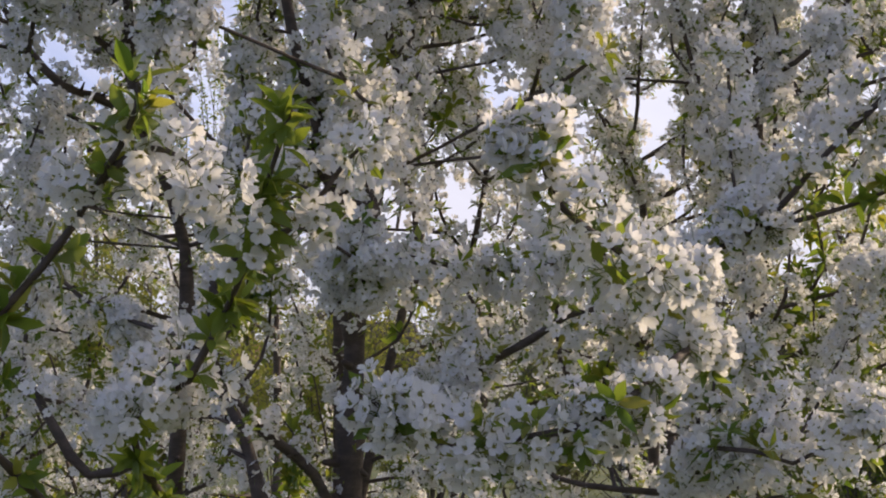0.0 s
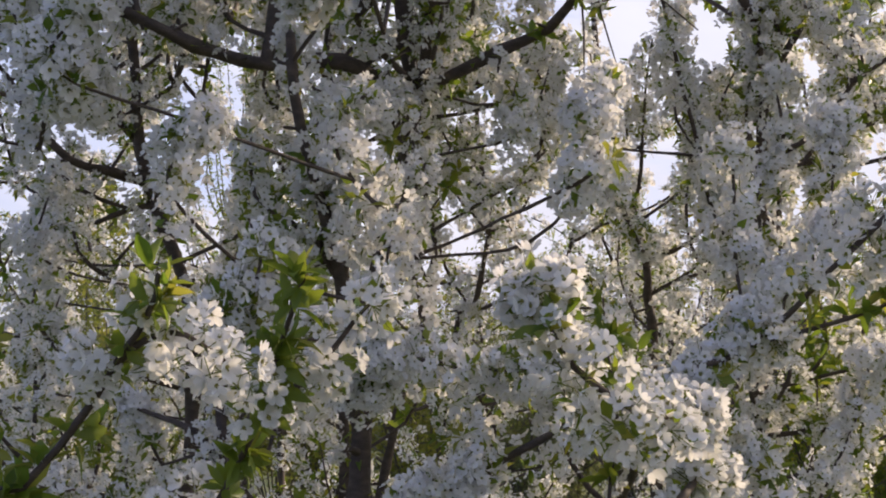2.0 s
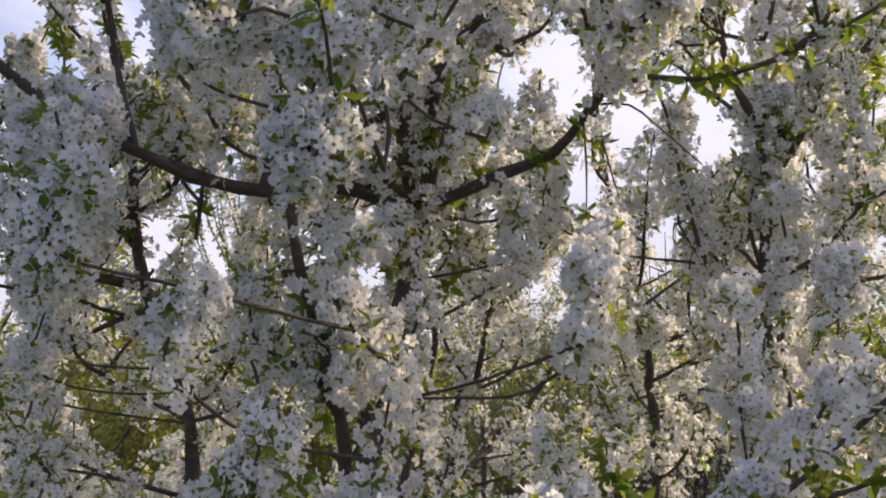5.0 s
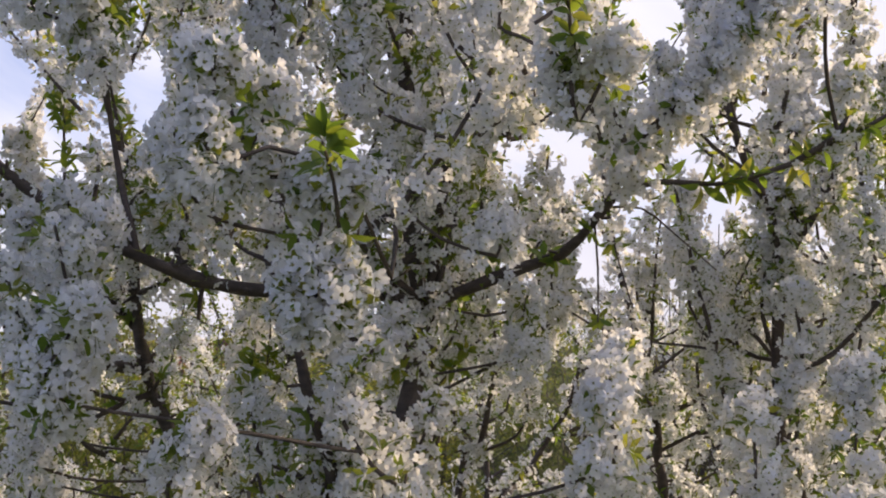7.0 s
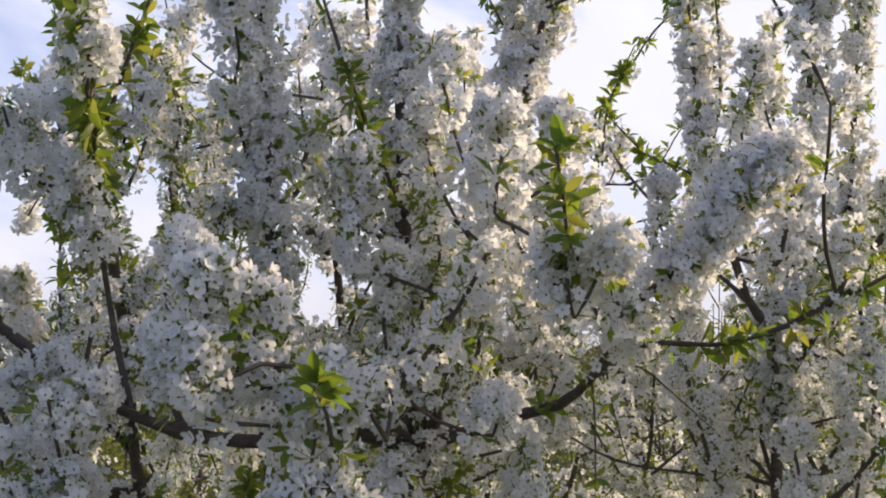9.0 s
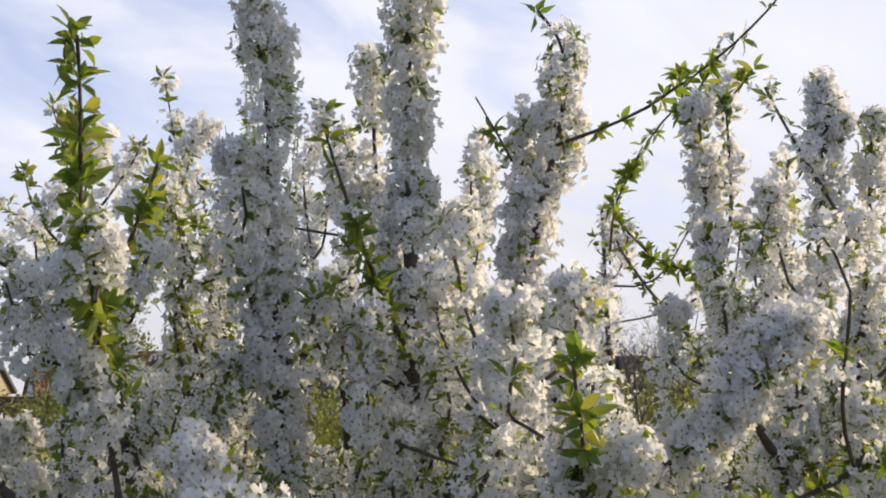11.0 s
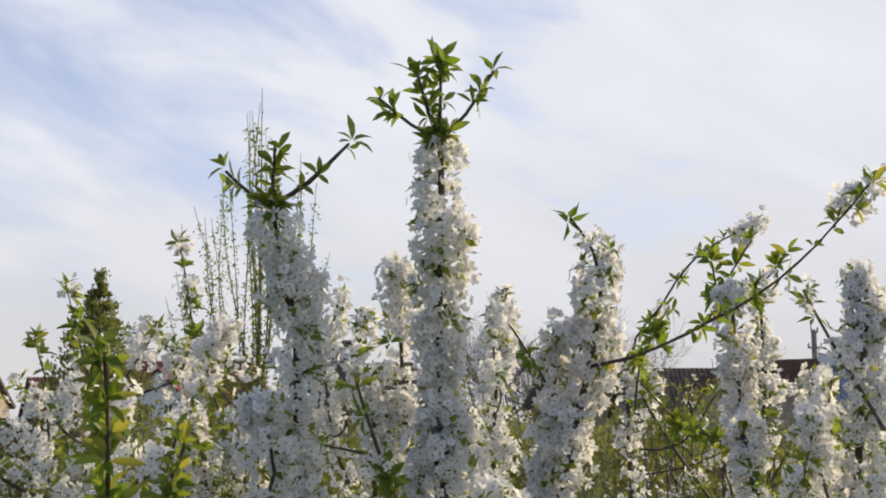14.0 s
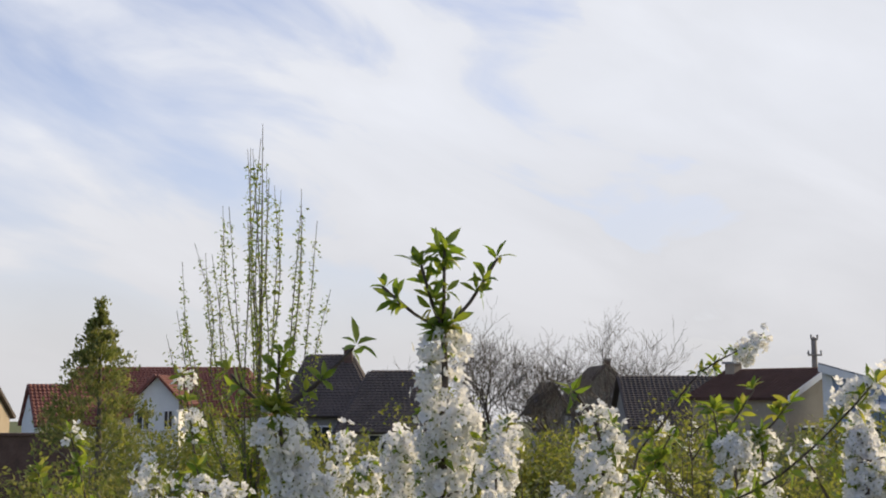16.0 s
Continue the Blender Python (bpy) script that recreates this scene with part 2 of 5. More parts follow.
def smooth_line(pts, step):
    """Points along a soft curve through the given ones, about a step apart."""
    p = [np.array(q, float) for q in pts]
    p = [2 * p[0] - p[1]] + p + [2 * p[-1] - p[-2]]
    out = []
    for i in range(1, len(p) - 2):
        n = max(2, int(np.linalg.norm(p[i + 1] - p[i]) / step))
        for k in range(n):
            u = k / n
            out.append(0.5 * (2 * p[i] + (p[i + 1] - p[i - 1]) * u + (2 * p[i - 1] - 5 * p[i] + 4 * p[i + 1] - p[i + 2]) * u * u
                              + (3 * p[i] - p[i - 1] - 3 * p[i + 1] + p[i + 2]) * u ** 3))
    out.append(p[-2])
    return np.array(out)


def tube(line, r0, r1, sides, rng, knot=0.12):
    """A tapered, slightly knotty stem along a line; its corners and triangles."""
    n = len(line)
    way = np.gradient(line, axis=0)
    way /= np.linalg.norm(way, axis=1)[:, None] + 1e-9
    ref = np.array([0.31, 0.83, 0.46])
    u = np.cross(way, ref)
    u /= np.linalg.norm(u, axis=1)[:, None] + 1e-9
    v = np.cross(way, u)
    r = np.linspace(r0, r1, n) * (1 + knot * rng.standard_normal(n).clip(-1.5, 1.8))
    a = np.linspace(0, 2 * np.pi, sides, endpoint=False)
    ring = line[:, None] + r[:, None, None] * (np.cos(a)[None, :, None] * u[:, None] + np.sin(a)[None, :, None] * v[:, None])
    verts = np.concatenate([ring.reshape(-1, 3), line[-1:] + way[-1:] * r1])
    i, k = np.meshgrid(np.arange(n - 1), np.arange(sides), indexing="ij")
    a0, a1 = i * sides + k, i * sides + (k + 1) % sides
    tris = np.concatenate([np.stack([a0, a1, a1 + sides], -1).reshape(-1, 3), np.stack([a0, a1 + sides, a0 + sides], -1).reshape(-1, 3)])
    k = np.arange(sides)
    tip = np.stack([(n - 1) * sides + k, (n - 1) * sides + (k + 1) % sides, np.full(sides, n * sides)], -1)
    return verts, np.concatenate([tris, tip])


def merged(pieces):
    """Joins (corners, triangles, material numbers) pieces."""
    verts, tris, ids, at = [], [], [], 0
    for v, t, m in pieces:
        verts.append(v)
        tris.append(t + at)
        ids.append(np.full(len(t), m) if np.isscalar(m) else m)
        at += len(v)
    return np.concatenate(verts), np.concatenate(tris), np.concatenate(ids)


def frame_to(way, rng):
    """A turn that lays z along a direction, spun at random."""
    z = way / (np.linalg.norm(way) + 1e-9)
    x = np.cross(z, rng.standard_normal(3))
    x /= np.linalg.norm(x) + 1e-9
    return np.stack([x, np.cross(z, x), z], 1)


# ---- flowers and leaves ----
def petal(fine, cup, rng):
    """One notched petal of unit length along x."""
    w = rng.uniform(0.34, 0.42)
    lift = lambda r: cup * r * r + rng.uniform(-0.04, 0.04)
    if fine == 0:
        v = [(0.08, 0, 0), (0.62, w, lift(0.7)), (1.0, 0.0, lift(1.0)), (0.62, -w, lift(0.7))]
        t = [(0, 3, 2), (0, 2, 1)]
    elif fine == 1:
        v = [(0.06, 0, 0), (0.52, w * 1.08, lift(0.6) + 0.05), (0.97, w * 0.56, lift(0.97)), (0.97, -w * 0.56, lift(0.97)), (0.52, -w * 1.08, lift(0.6) + 0.05)]
        t = [(0, 2, 1), (0, 3, 2), (0, 4, 3)]
    else:
        v = [(0.06, 0, 0), (0.3, w * 0.66, lift(0.35) + 0.05), (0.6, w * 1.02, lift(0.65) + 0.09), (0.86, w * 0.82, lift(0.9) + 0.05), (0.99, w * 0.36, lift(1.0)),
             (0.92, 0, lift(0.9) - 0.02), (0.99, -w * 0.36, lift(1.0)), (0.86, -w * 0.82, lift(0.9) + 0.05), (0.6, -w * 1.02, lift(0.65) + 0.09), (0.3, -w * 0.66, lift(0.35) + 0.05),
             (0.55, 0, lift(0.5) - 0.03)]
        t = [(0, 10, 1), (1, 10, 2), (2, 10, 3), (3, 10, 4), (4, 10, 5), (5, 10, 6), (6, 10, 7), (7, 10, 8), (8, 10, 9), (9, 10, 0)]
    return np.array(v, float), np.array(t)


def flower(fine, rng):
    """A five-petalled flower of unit radius that faces z: petals 0, heart 1."""
    out = []
    cup = rng.choice([0.10, 0.25, 0.4, 0.7]) + rng.uniform(-0.08, 0.08)
    for k in range(5):
        a = 2 * np.pi * k / 5 + rng.uniform(-0.12, 0.12)
        v, t = petal(fine, cup + rng.uniform(-0.12, 0.12), rng)
        v = v * rng.uniform(0.9, 1.05)
        out.append((v @ np.array([[np.cos(a), np.sin(a), 0], [-np.sin(a), np.cos(a), 0], [0, 0, 1]]), t, 0))
    n = 5 if fine == 2 else 3
    a = np.linspace(0, 2 * np.pi, n, endpoint=False)
    r = 0.20
    v = np.concatenate([np.stack([r * np.cos(a), r * np.sin(a), 0 * a + 0.05], 1), [[0, 0, 0.22]]])
    out.append((v, np.array([(k, (k + 1) % n, n) for k in range(n)]), 1) if fine == 2 else (v[:3] * [1.15, 1.15, 2.2], np.array([(0, 1, 2)]), 1))
    if fine == 2:
        for k in range(9):
            a, l = rng.uniform(0, 2 * np.pi), rng.uniform(0.3, 0.5)
            d = np.array([np.cos(a) * 0.6, np.sin(a) * 0.6, 0.75])
            s = np.array([-np.sin(a), np.cos(a), 0]) * 0.025
            out.append((np.array([0.1 * d - s, 0.1 * d + s, l * d + s * 1.8, l * d - s * 1.8]), np.array([(0, 1, 2), (0, 2, 3)]), 1))
    return out


def stalk(p, q, r, rng):
    """A three-sided stalk from p to q."""
    m = frame_to(q - p, rng)
    a = np.array([0, 2.1, 4.2])
    ring = np.stack([np.cos(a), np.sin(a), 0 * a], 1) @ m.T * r
    v = np.concatenate([p + ring, q + ring])
    return v, np.array([(0, 1, 4), (0, 4, 3), (1, 2, 5), (1, 5, 4), (2, 0, 3), (2, 3, 5)])


def cluster(fine, rng, count):
    """A bunch of stalked flowers that spreads round z from the origin; metres."""
    out = []
    for k in range(count):
        tilt, turn = np.arccos(rng.uniform(0.05, 1.0)), 2.4 * k + rng.uniform(-0.5, 0.5)
        d = np.array([np.sin(tilt) * np.cos(turn), np.sin(tilt) * np.sin(turn), np.cos(tilt)])
        q = d * rng.uniform(0.018, 0.040)
        m = frame_to(d + 0.42 * rng.standard_normal(3), rng)
        size = (0.0142 if fine == 2 else 0.0128) * rng.uniform(0.80, 1.12)
        for v, t, i in flower(fine, rng):
            out.append((v @ m.T * size + q, t, i))
        if fine == 2:
            v, t = stalk(np.zeros(3), q, 0.0006, rng)
            out.append((v, t, 2))
        elif k % 2:
            side = np.cross(d, rng.standard_normal(3)) * 0.0009
            out.append((np.array([-side, side, q]), np.array([(0, 1, 2)]), 2))
    # bud scales and first small leaves among the stalks
    sv, st = small_leaf()
    for k in range(2 if fine == 2 else 1):
        d = rng.standard_normal(3) + [0, 0, 0.7]
        m = frame_to(d, rng)
        m = np.stack([m[:, 2], m[:, 0], m[:, 1]], 1)
        out.append((sv @ m.T * rng.uniform(0.018, 0.034) + m[:, 0] * rng.uniform(0.006, 0.016), st, 3))
    return merged(out)


def leaf_shape(rng, long, wide, fold, droop, plain=False):
    """A folded, pointed leaf along x with its stalk end at the origin."""
    if plain:
        v = [(0, 0, 0), (long, 0, -droop), (0.45 * long, 0, -0.2 * droop)]
        v += [(0.45 * long, side * 0.5 * wide, fold * 0.5 * wide - 0.2 * droop) for side in (1, -1)]
        return np.array(v, float), np.array([(0, 2, 3), (0, 4, 2), (2, 1, 3), (2, 4, 1)])
    v = [(0, 0, 0), (long, 0, -droop)]
    for x, w in ((0.30, 0.42), (0.62, 0.50), (0.85, 0.25)):
        z = -droop * x * x
        v += [(x * long, 0, z), (x * long, w * wide, z + fold * w * wide), (x * long, -w * wide, z + fold * w * wide)]
    t = [(0, 2, 3), (0, 4, 2), (8, 1, 9), (8, 10, 1)]
    for a, b in ((2, 5), (5, 8)):
        t += [(a, b, b + 1), (a, b + 1, a + 1), (a, b + 2, b), (a, a + 2, b + 2)]
    return np.array(v, float), np.array(t)


def small_leaf():
    """A plain folded leaf of unit length for far foliage."""
    return np.array([(0, 0, 0), (0.5, 0.26, 0.10), (1, 0, -0.05), (0.5, -0.26, 0.10)]), np.array([(0, 2, 1), (0, 3, 2)])


def tuft(rng, count, size=1.0, plain=False):
    """Young leaves that open round z from one bud; metres."""
    out = []
    for k in range(count):
        v, t = leaf_shape(rng, size * rng.uniform(0.024, 0.044), size * rng.uniform(0.0095, 0.014), rng.uniform(0.2, 0.7), rng.uniform(0.0, 0.018), plain)
        rise, a = rng.uniform(0.15, 1.2), 2.4 * k + rng.uniform(-0.4, 0.4)
        d = np.array([np.cos(a) * np.cos(rise), np.sin(a) * np.cos(rise), np.sin(rise)])
        y = np.cross([0, 0, 1.0], d)
        y /= np.linalg.norm(y)
        m = np.stack([d, y, np.cross(d, y)], 1)
        v = v + np.array([0.002, 0, 0])
        out.append((v @ m.T, t, 0))
    return merged(out)


shape_rng = np.random.default_rng(7)
CLUSTERS = [[cluster(fine, shape_rng, n) for n in counts] for fine, counts in ((0, (6, 7, 8, 6, 8, 6)), (1, (7, 8, 8, 7, 9, 6, 8, 9)), (2, (5, 6, 7, 8, 4, 6, 5, 7)))]
TUFTS = [tuft(shape_rng, n) for n in (4, 5, 6, 3, 5, 6)]
PLAIN_TUFTS = [tuft(shape_rng, n, plain=True) for n in (4, 5, 6, 3, 5, 6)]
FLOWER_MATS, LEAF_MATS = (PETAL, HEART, STALK, LEAF), (LEAF, STALK)


def stalked_flower(rng):
    """One fine flower at the origin that faces z, on its stalk; metres."""
    out = [(v * 0.0142, t, i) for v, t, i in flower(2, rng)]
    out.append((*stalk(np.array([0, 0, -0.028]), np.zeros(3), 0.0006, rng), 2))
    return merged(out)


FLOWER_MESHES = [mesh_of("flower", *stalked_flower(shape_rng), FLOWER_MATS) for k in range(8)]
LEAF_MESHES = [mesh_of("leaf", *leaf_shape(shape_rng, shape_rng.uniform(0.028, 0.040), shape_rng.uniform(0.010, 0.014), 0.5, 0.010), None, (LEAF,)) for k in range(6)]


def strewn(name, shapes, spots, materials, parent, label=""):
    """Shapes set at many spots (place, turn, size, which), joined into one mesh."""
    verts, tris, ids, at = [], [], [], 0
    for k, (sv, st, si) in enumerate(shapes):
        mine = [s for s in spots if s[3] == k]
        if not mine:
            continue
        place = np.array([s[0] for s in mine])
        turn = np.array([s[1] * s[2] for s in mine])
        v = np.einsum("nij,kj->nki", turn, sv) + place[:, None]
        n, m = len(mine), len(sv)
        verts.append(v.reshape(-1, 3))
        tris.append((st[None] + (np.arange(n) * m)[:, None, None] + at).reshape(-1, 3))
        ids.append(np.tile(si, n))
        at += n * m
    if not verts:
        return None
    me = mesh_of(name, np.concatenate(verts), np.concatenate(tris), np.concatenate(ids), materials)
    return child(name, me, parent, label, kind="stuff")


def single(name, me, place, turn, size, parent):
    ob = child(name, me, parent)
    ob.matrix_basis = Matrix([[*(turn[r] * size), place[r]] for r in range(3)] + [[0, 0, 0, 1]])


def loose_flowers(spots, parent, rng):
    """The flowers of each bunch, one object each."""
    for place, turn, size, which in spots:
        for k in range(5 + which % 3):
            tilt, a = math.acos(rng.uniform(0.05, 1.0)), 2.4 * k + rng.uniform(-0.5, 0.5)
            d = turn @ np.array([math.sin(tilt) * math.cos(a), math.sin(tilt) * math.sin(a), math.cos(tilt)])
            single("flower", FLOWER_MESHES[rng.integers(8)], place + d * size * rng.uniform(0.022, 0.038), frame_to(d + 0.32 * rng.standard_normal(3), rng), size * rng.uniform(0.85, 1.12), parent)


def loose_leaves(spots, parent, rng):
    """The leaves of each tuft, one object each."""
    for place, turn, size, which in spots:
        for k in range(4 + which % 3):
            rise, a = rng.uniform(0.15, 1.2), 2.4 * k + rng.uniform(-0.4, 0.4)
            d = turn @ np.array([math.cos(a) * math.cos(rise), math.sin(a) * math.cos(rise), math.sin(rise)])
            y = np.cross(turn[:, 2], d)
            y /= np.linalg.norm(y) + 1e-9
            single("leaf", LEAF_MESHES[rng.integers(6)], place + d * 0.002, np.stack([d, y, np.cross(d, y)], 1), size * rng.uniform(0.75, 1.15), parent)


# ---- ground ----
def ground_sheet():
    xs = np.concatenate([-np.geomspace(3000, 14, 22), np.linspace(-12, 12, 33), np.geomspace(14, 3000, 22)])
    ys = np.concatenate([-np.geomspace(3000, 8, 16), np.linspace(-6, 24, 41), np.geomspace(27, 3000, 22)])
    gx, gy = np.meshgrid(xs, ys, indexing="ij")
    near = np.exp(-(gx ** 2 + gy ** 2) / 900)
    gz = -0.03 + 0.05 * near * np.sin(gx * 1.3 + 0.7) * np.cos(gy * 1.1) - 0.019 * np.maximum(0, gy - 25)
    v = np.stack([gx, gy, gz], -1).reshape(-1, 3)
    n, m = len(xs), len(ys)
    i, k = np.meshgrid(np.arange(n - 1), np.arange(m - 1), indexing="ij")
    a = i * m + k
    t = np.concatenate([np.stack([a, a + m, a + m + 1], -1).reshape(-1, 3), np.stack([a, a + m + 1, a + 1], -1).reshape(-1, 3)])
    tagged(new("ground", mesh_of("ground", v, t, None, (GROUND,))), "rough green and straw-coloured orchard grass", "ground", kind="structure")


ground_sheet()


def grass(x, y, spread, count, seed):
    """Loose bent blades that stand in the orchard floor, thinning out from a middle."""
    rng = np.random.default_rng(seed)
    p = np.stack([rng.normal(x, spread, count), rng.normal(y, spread, count), np.full(count, -0.07)], 1)
    a, h, w = rng.uniform(0, 6.283, count), rng.uniform(0.08, 0.24, count), rng.uniform(0.002, 0.005, count)
    side = np.stack([np.cos(a), np.sin(a), 0 * a], 1) * w[:, None]
    lean = np.stack([-np.sin(a), np.cos(a), 0 * a], 1) * (h * rng.uniform(0.1, 0.6, count))[:, None]
    up = np.array([0, 0, 1.0]) * h[:, None]
    v = np.stack([p - side, p + side, p + lean * 0.35 + up * 0.6 + side * 0.7, p + lean + up], 1).reshape(-1, 3)
    k = np.arange(count)[:, None, None] * 4
    t = (np.array([[0, 1, 2], [0, 2, 3]])[None] + k).reshape(-1, 3)
    tagged(new("grass", mesh_of("grass", v, t, None, (SHRUB,))), "long green and straw-coloured grass blades", "grass", kind="stuff")


grass(0.0, 3.5, 3.6, 26000, 5)

# ---- cherry trees ----
tree_rng = np.random.default_rng(21)
BOUGHS = {}
NEAR_LEFT = {"flower": 300, "leaf": 300}


def cherry_tree(x, y, label):
    return thing("cherry_tree", (x, y, -0.03), label, "tree", "blossoming cherry trees")


def shoot(tree, pts, r0, r1, sleeve=0.045, dens=1.0, leaf=0.55, a=0.0, b=1.0, crown=0, tuft=0, near=0, big=1.0, fine=None, label="shoot", rng=tree_rng):
    """A branch with its sleeve of blossom clusters and its leaves. sleeve: its radius; dens, leaf: how thickly it flowers and leafs, from a to b of its length."""
    line = smooth_line(pts, 0.05 if r0 < 0.02 else 0.08)
    if len(line) > 6:
        sway = np.cumsum(rng.standard_normal(line.shape), 0) * 0.0012
        sway -= np.linspace(0, 1, len(line))[:, None] * sway[-1]
        line = line + sway
    if r0 > 0.0045:
        BOUGHS.setdefault(tree.name, []).append(line[:: 2][: max(2, int(len(line) * 0.4))] if r0 < 0.012 else line)
    v, t = tube(line, r0, r1, 9 if r0 > 0.012 else 6, rng)
    if r0 > 0.009:
        pieces = [(v, t, 0)]
        for k in range(int(np.linalg.norm(np.diff(line, axis=0), axis=1).sum() / 0.05)):
            i = rng.integers(1, len(line) - 1)
            r = np.linspace(r0, r1, len(line))[i]
            d = rng.standard_normal(3) * [1, 1, 0.5] + [0, 0, 0.4]
            d /= np.linalg.norm(d)
            stub = np.array([line[i] + d * (r * 0.5 + u) for u in np.linspace(0, rng.uniform(0.012, 0.045), 4)])
            pieces.append((*tube(stub, r * 0.4, r * 0.22, 5, rng, 0.15), 0))
        v, t, _ = merged(pieces)
    wood = child(label if label != "shoot" or r0 < 0.0125 else "limb", mesh_of(label, v, t, None, (BARK,)), tree)
    step = np.linalg.norm(np.diff(line, axis=0), axis=1)
    run = np.concatenate([[0], np.cumsum(step)])
    way = np.gradient(line, axis=0)
    way /= np.linalg.norm(way, axis=1)[:, None] + 1e-9
    level = (2 if near else 1) if fine is None else fine
    if leaf >= 1.5 and dens < 0.2 and not near:
        big *= 1.28

    def spot(s, out, up, k, size, ball=False):
        c = np.array([np.interp(s, run, line[:, j]) for j in range(3)])
        w = np.array([np.interp(s, run, way[:, j]) for j in range(3)])
        r = np.cross(w, rng.standard_normal(3))
        r /= np.linalg.norm(r) + 1e-9
        face = r + w * up + np.array([0, 0, 0.12])
        if ball:
            r = (r + w * up) / math.sqrt(1 + up * up)
        return c + r * out, frame_to(face, rng), size, k

    flowers, leaves = [], []
    if sleeve and dens > 0:
        span = run[-1] * (b - a)
        n = int(dens * 2 * np.pi * sleeve * span / 0.0031)
        at = a * run[-1] + rng.uniform(0, 0.03)
        nodes = []
        while at < b * run[-1]:
            nodes.append((at, rng.uniform(0.75, 1.16), rng.uniform(0.5, 1.0), rng.standard_normal(3) * sleeve * 0.16))
            at += rng.uniform(0.7, 1.15) * max(0.05, sleeve * 1.1)
        if b == 1.0 and nodes:
            nodes.append((run[-1] - 0.012, 0.85, 0.8, np.zeros(3)))
        weight = np.array([n_[2] * n_[1] ** 2 for n_ in nodes])
        for k in rng.choice(len(nodes), n, p=weight / weight.sum()) if nodes and n else ():
            s = min(run[-1], max(0.0, nodes[k][0] + 0.010 * rng.standard_normal()))
            end = min(1.0, 0.55 + (run[-1] - s) / 0.10)
            p, m, size, which = spot(s, max(0.004, (sleeve * nodes[k][1] - 0.031) * rng.uniform(0.45, 1.05) * end), 0.75 * rng.standard_normal(), rng.integers(len(CLUSTERS[level])), rng.uniform(0.88, 1.10), True)
            flowers.append((p + nodes[k][3], m, size, which))
    if leaf > 0:
        n = rng.poisson(leaf * run[-1] * (b - a) / 0.042)
        for s in rng.uniform(a, b, n) * run[-1]:
            if sleeve and dens > 0.5 and len(nodes) > 1:
                k = rng.integers(len(nodes) - 1)
                s = (nodes[k][0] + nodes[k + 1][0]) / 2 + 0.008 * rng.standard_normal()
            leaves.append(spot(s, max(0.003, sleeve - 0.026) if dens > 0.3 else 0.003, 0.7, rng.integers(len(TUFTS)), rng.uniform(0.8, 1.2) * (1.05 if near else big)))
    for k in range(crown + tuft):
        leaves.append((line[-1] + rng.uniform(-0.010, 0.010, 3), frame_to(np.array([0, 0, 1.0]) + 0.6 * rng.standard_normal(3), rng), 1.25, rng.integers(len(TUFTS))))
    if near:
        n = min(len(flowers), NEAR_LEFT["flower"] // 6)
        NEAR_LEFT["flower"] -= 6 * n
        loose_flowers(flowers[:n], wood, rng)
        flowers = flowers[n:]
        n = min(len(leaves), NEAR_LEFT["leaf"] // 5)
        NEAR_LEFT["leaf"] -= 5 * n
        loose_leaves(leaves[:n], wood, rng)
        leaves = leaves[n:]
    strewn("blossom", CLUSTERS[level], flowers, FLOWER_MATS, wood, "dense white cherry blossom")
    strewn("foliage", TUFTS if level == 2 or dens < 0.2 else PLAIN_TUFTS, leaves, LEAF_MATS, wood, "fresh green young leaves")
    return wood


def crown_fork(tree, x, y, z, arms):
    """Bare side arms with leaf tufts at the very top of a column."""
    for dx, dy, dz in arms:
        mid = (x + dx * 0.48, y + dy * 0.5, z + dz * 0.38)
        shoot(tree, [(x, y, z), mid, (x + dx, y + dy, z + dz)], 0.0048, 0.0032, sleeve=0.03, dens=0.0, leaf=1.9, a=0.1, tuft=1, big=0.92)


# lines of sight that stay open between the branches: a point and a direction
GAPS = []


def gap(px, py, pz, dx, dz, r, depth=99.0):
    GAPS.append((np.array([px, py, pz]), np.array([dx, 1.0, dz]) / math.sqrt(1 + dx * dx + dz * dz), r, depth))


def blocked(*points):
    for o, d, r, depth in GAPS:
        for p in points:
            w = p - o
            if w[1] < depth and np.linalg.norm(w - d * (w @ d)) < r * (w @ d) + (0.046 if depth < 99 else 0.030):
                return True
    return False


def nearest_bough(trees, e, rng, fall=3.0, steep=0.6):
    best = None
    for t in trees:
        for line in BOUGHS[t.name]:
            d = np.linalg.norm((line - e) * [1, 1, steep], axis=1) + fall * np.maximum(0, line[:, 2] - e[2] + 0.12) + rng.uniform(0, 0.12)
            i = int(np.argmin(d))
            if best is None or d[i] < best[0]:
                best = (d[i], line[i], t)
    return best[1], best[2]


def spray(trees, x, y, z, rise, lean=0.0, sleeve=0.055, dens=1.5, leaf=0.9, r0=0.0036):
    """A flowering branchlet that reaches out from the nearest limb and turns upwards at a place."""
    rng = np.random.default_rng(int(1000 * (x + 3) + 77 * y + 13 * z))
    low, tip = np.array([x - lean, y, z - rise / 2]), np.array([x + lean, y + rng.uniform(-0.03, 0.03), z + rise / 2])
    p, t = nearest_bough(trees, low, rng, 0.5, 1.35)
    knee = p + (low - p) * [0.6, 0.6, 0.35] + rng.uniform(-0.03, 0.03, 3)
    reach = np.linalg.norm(knee - p) + np.linalg.norm(low - knee)
    shoot(t, [p, knee, low, (low + tip) / 2 + rng.uniform(-0.012, 0.012, 3), tip], r0, 0.0028, sleeve=sleeve, dens=dens, leaf=leaf,
          a=min(0.8, 0.85 * reach / (reach + rise)), fine=2 if y < 1.76 else 1, rng=rng)


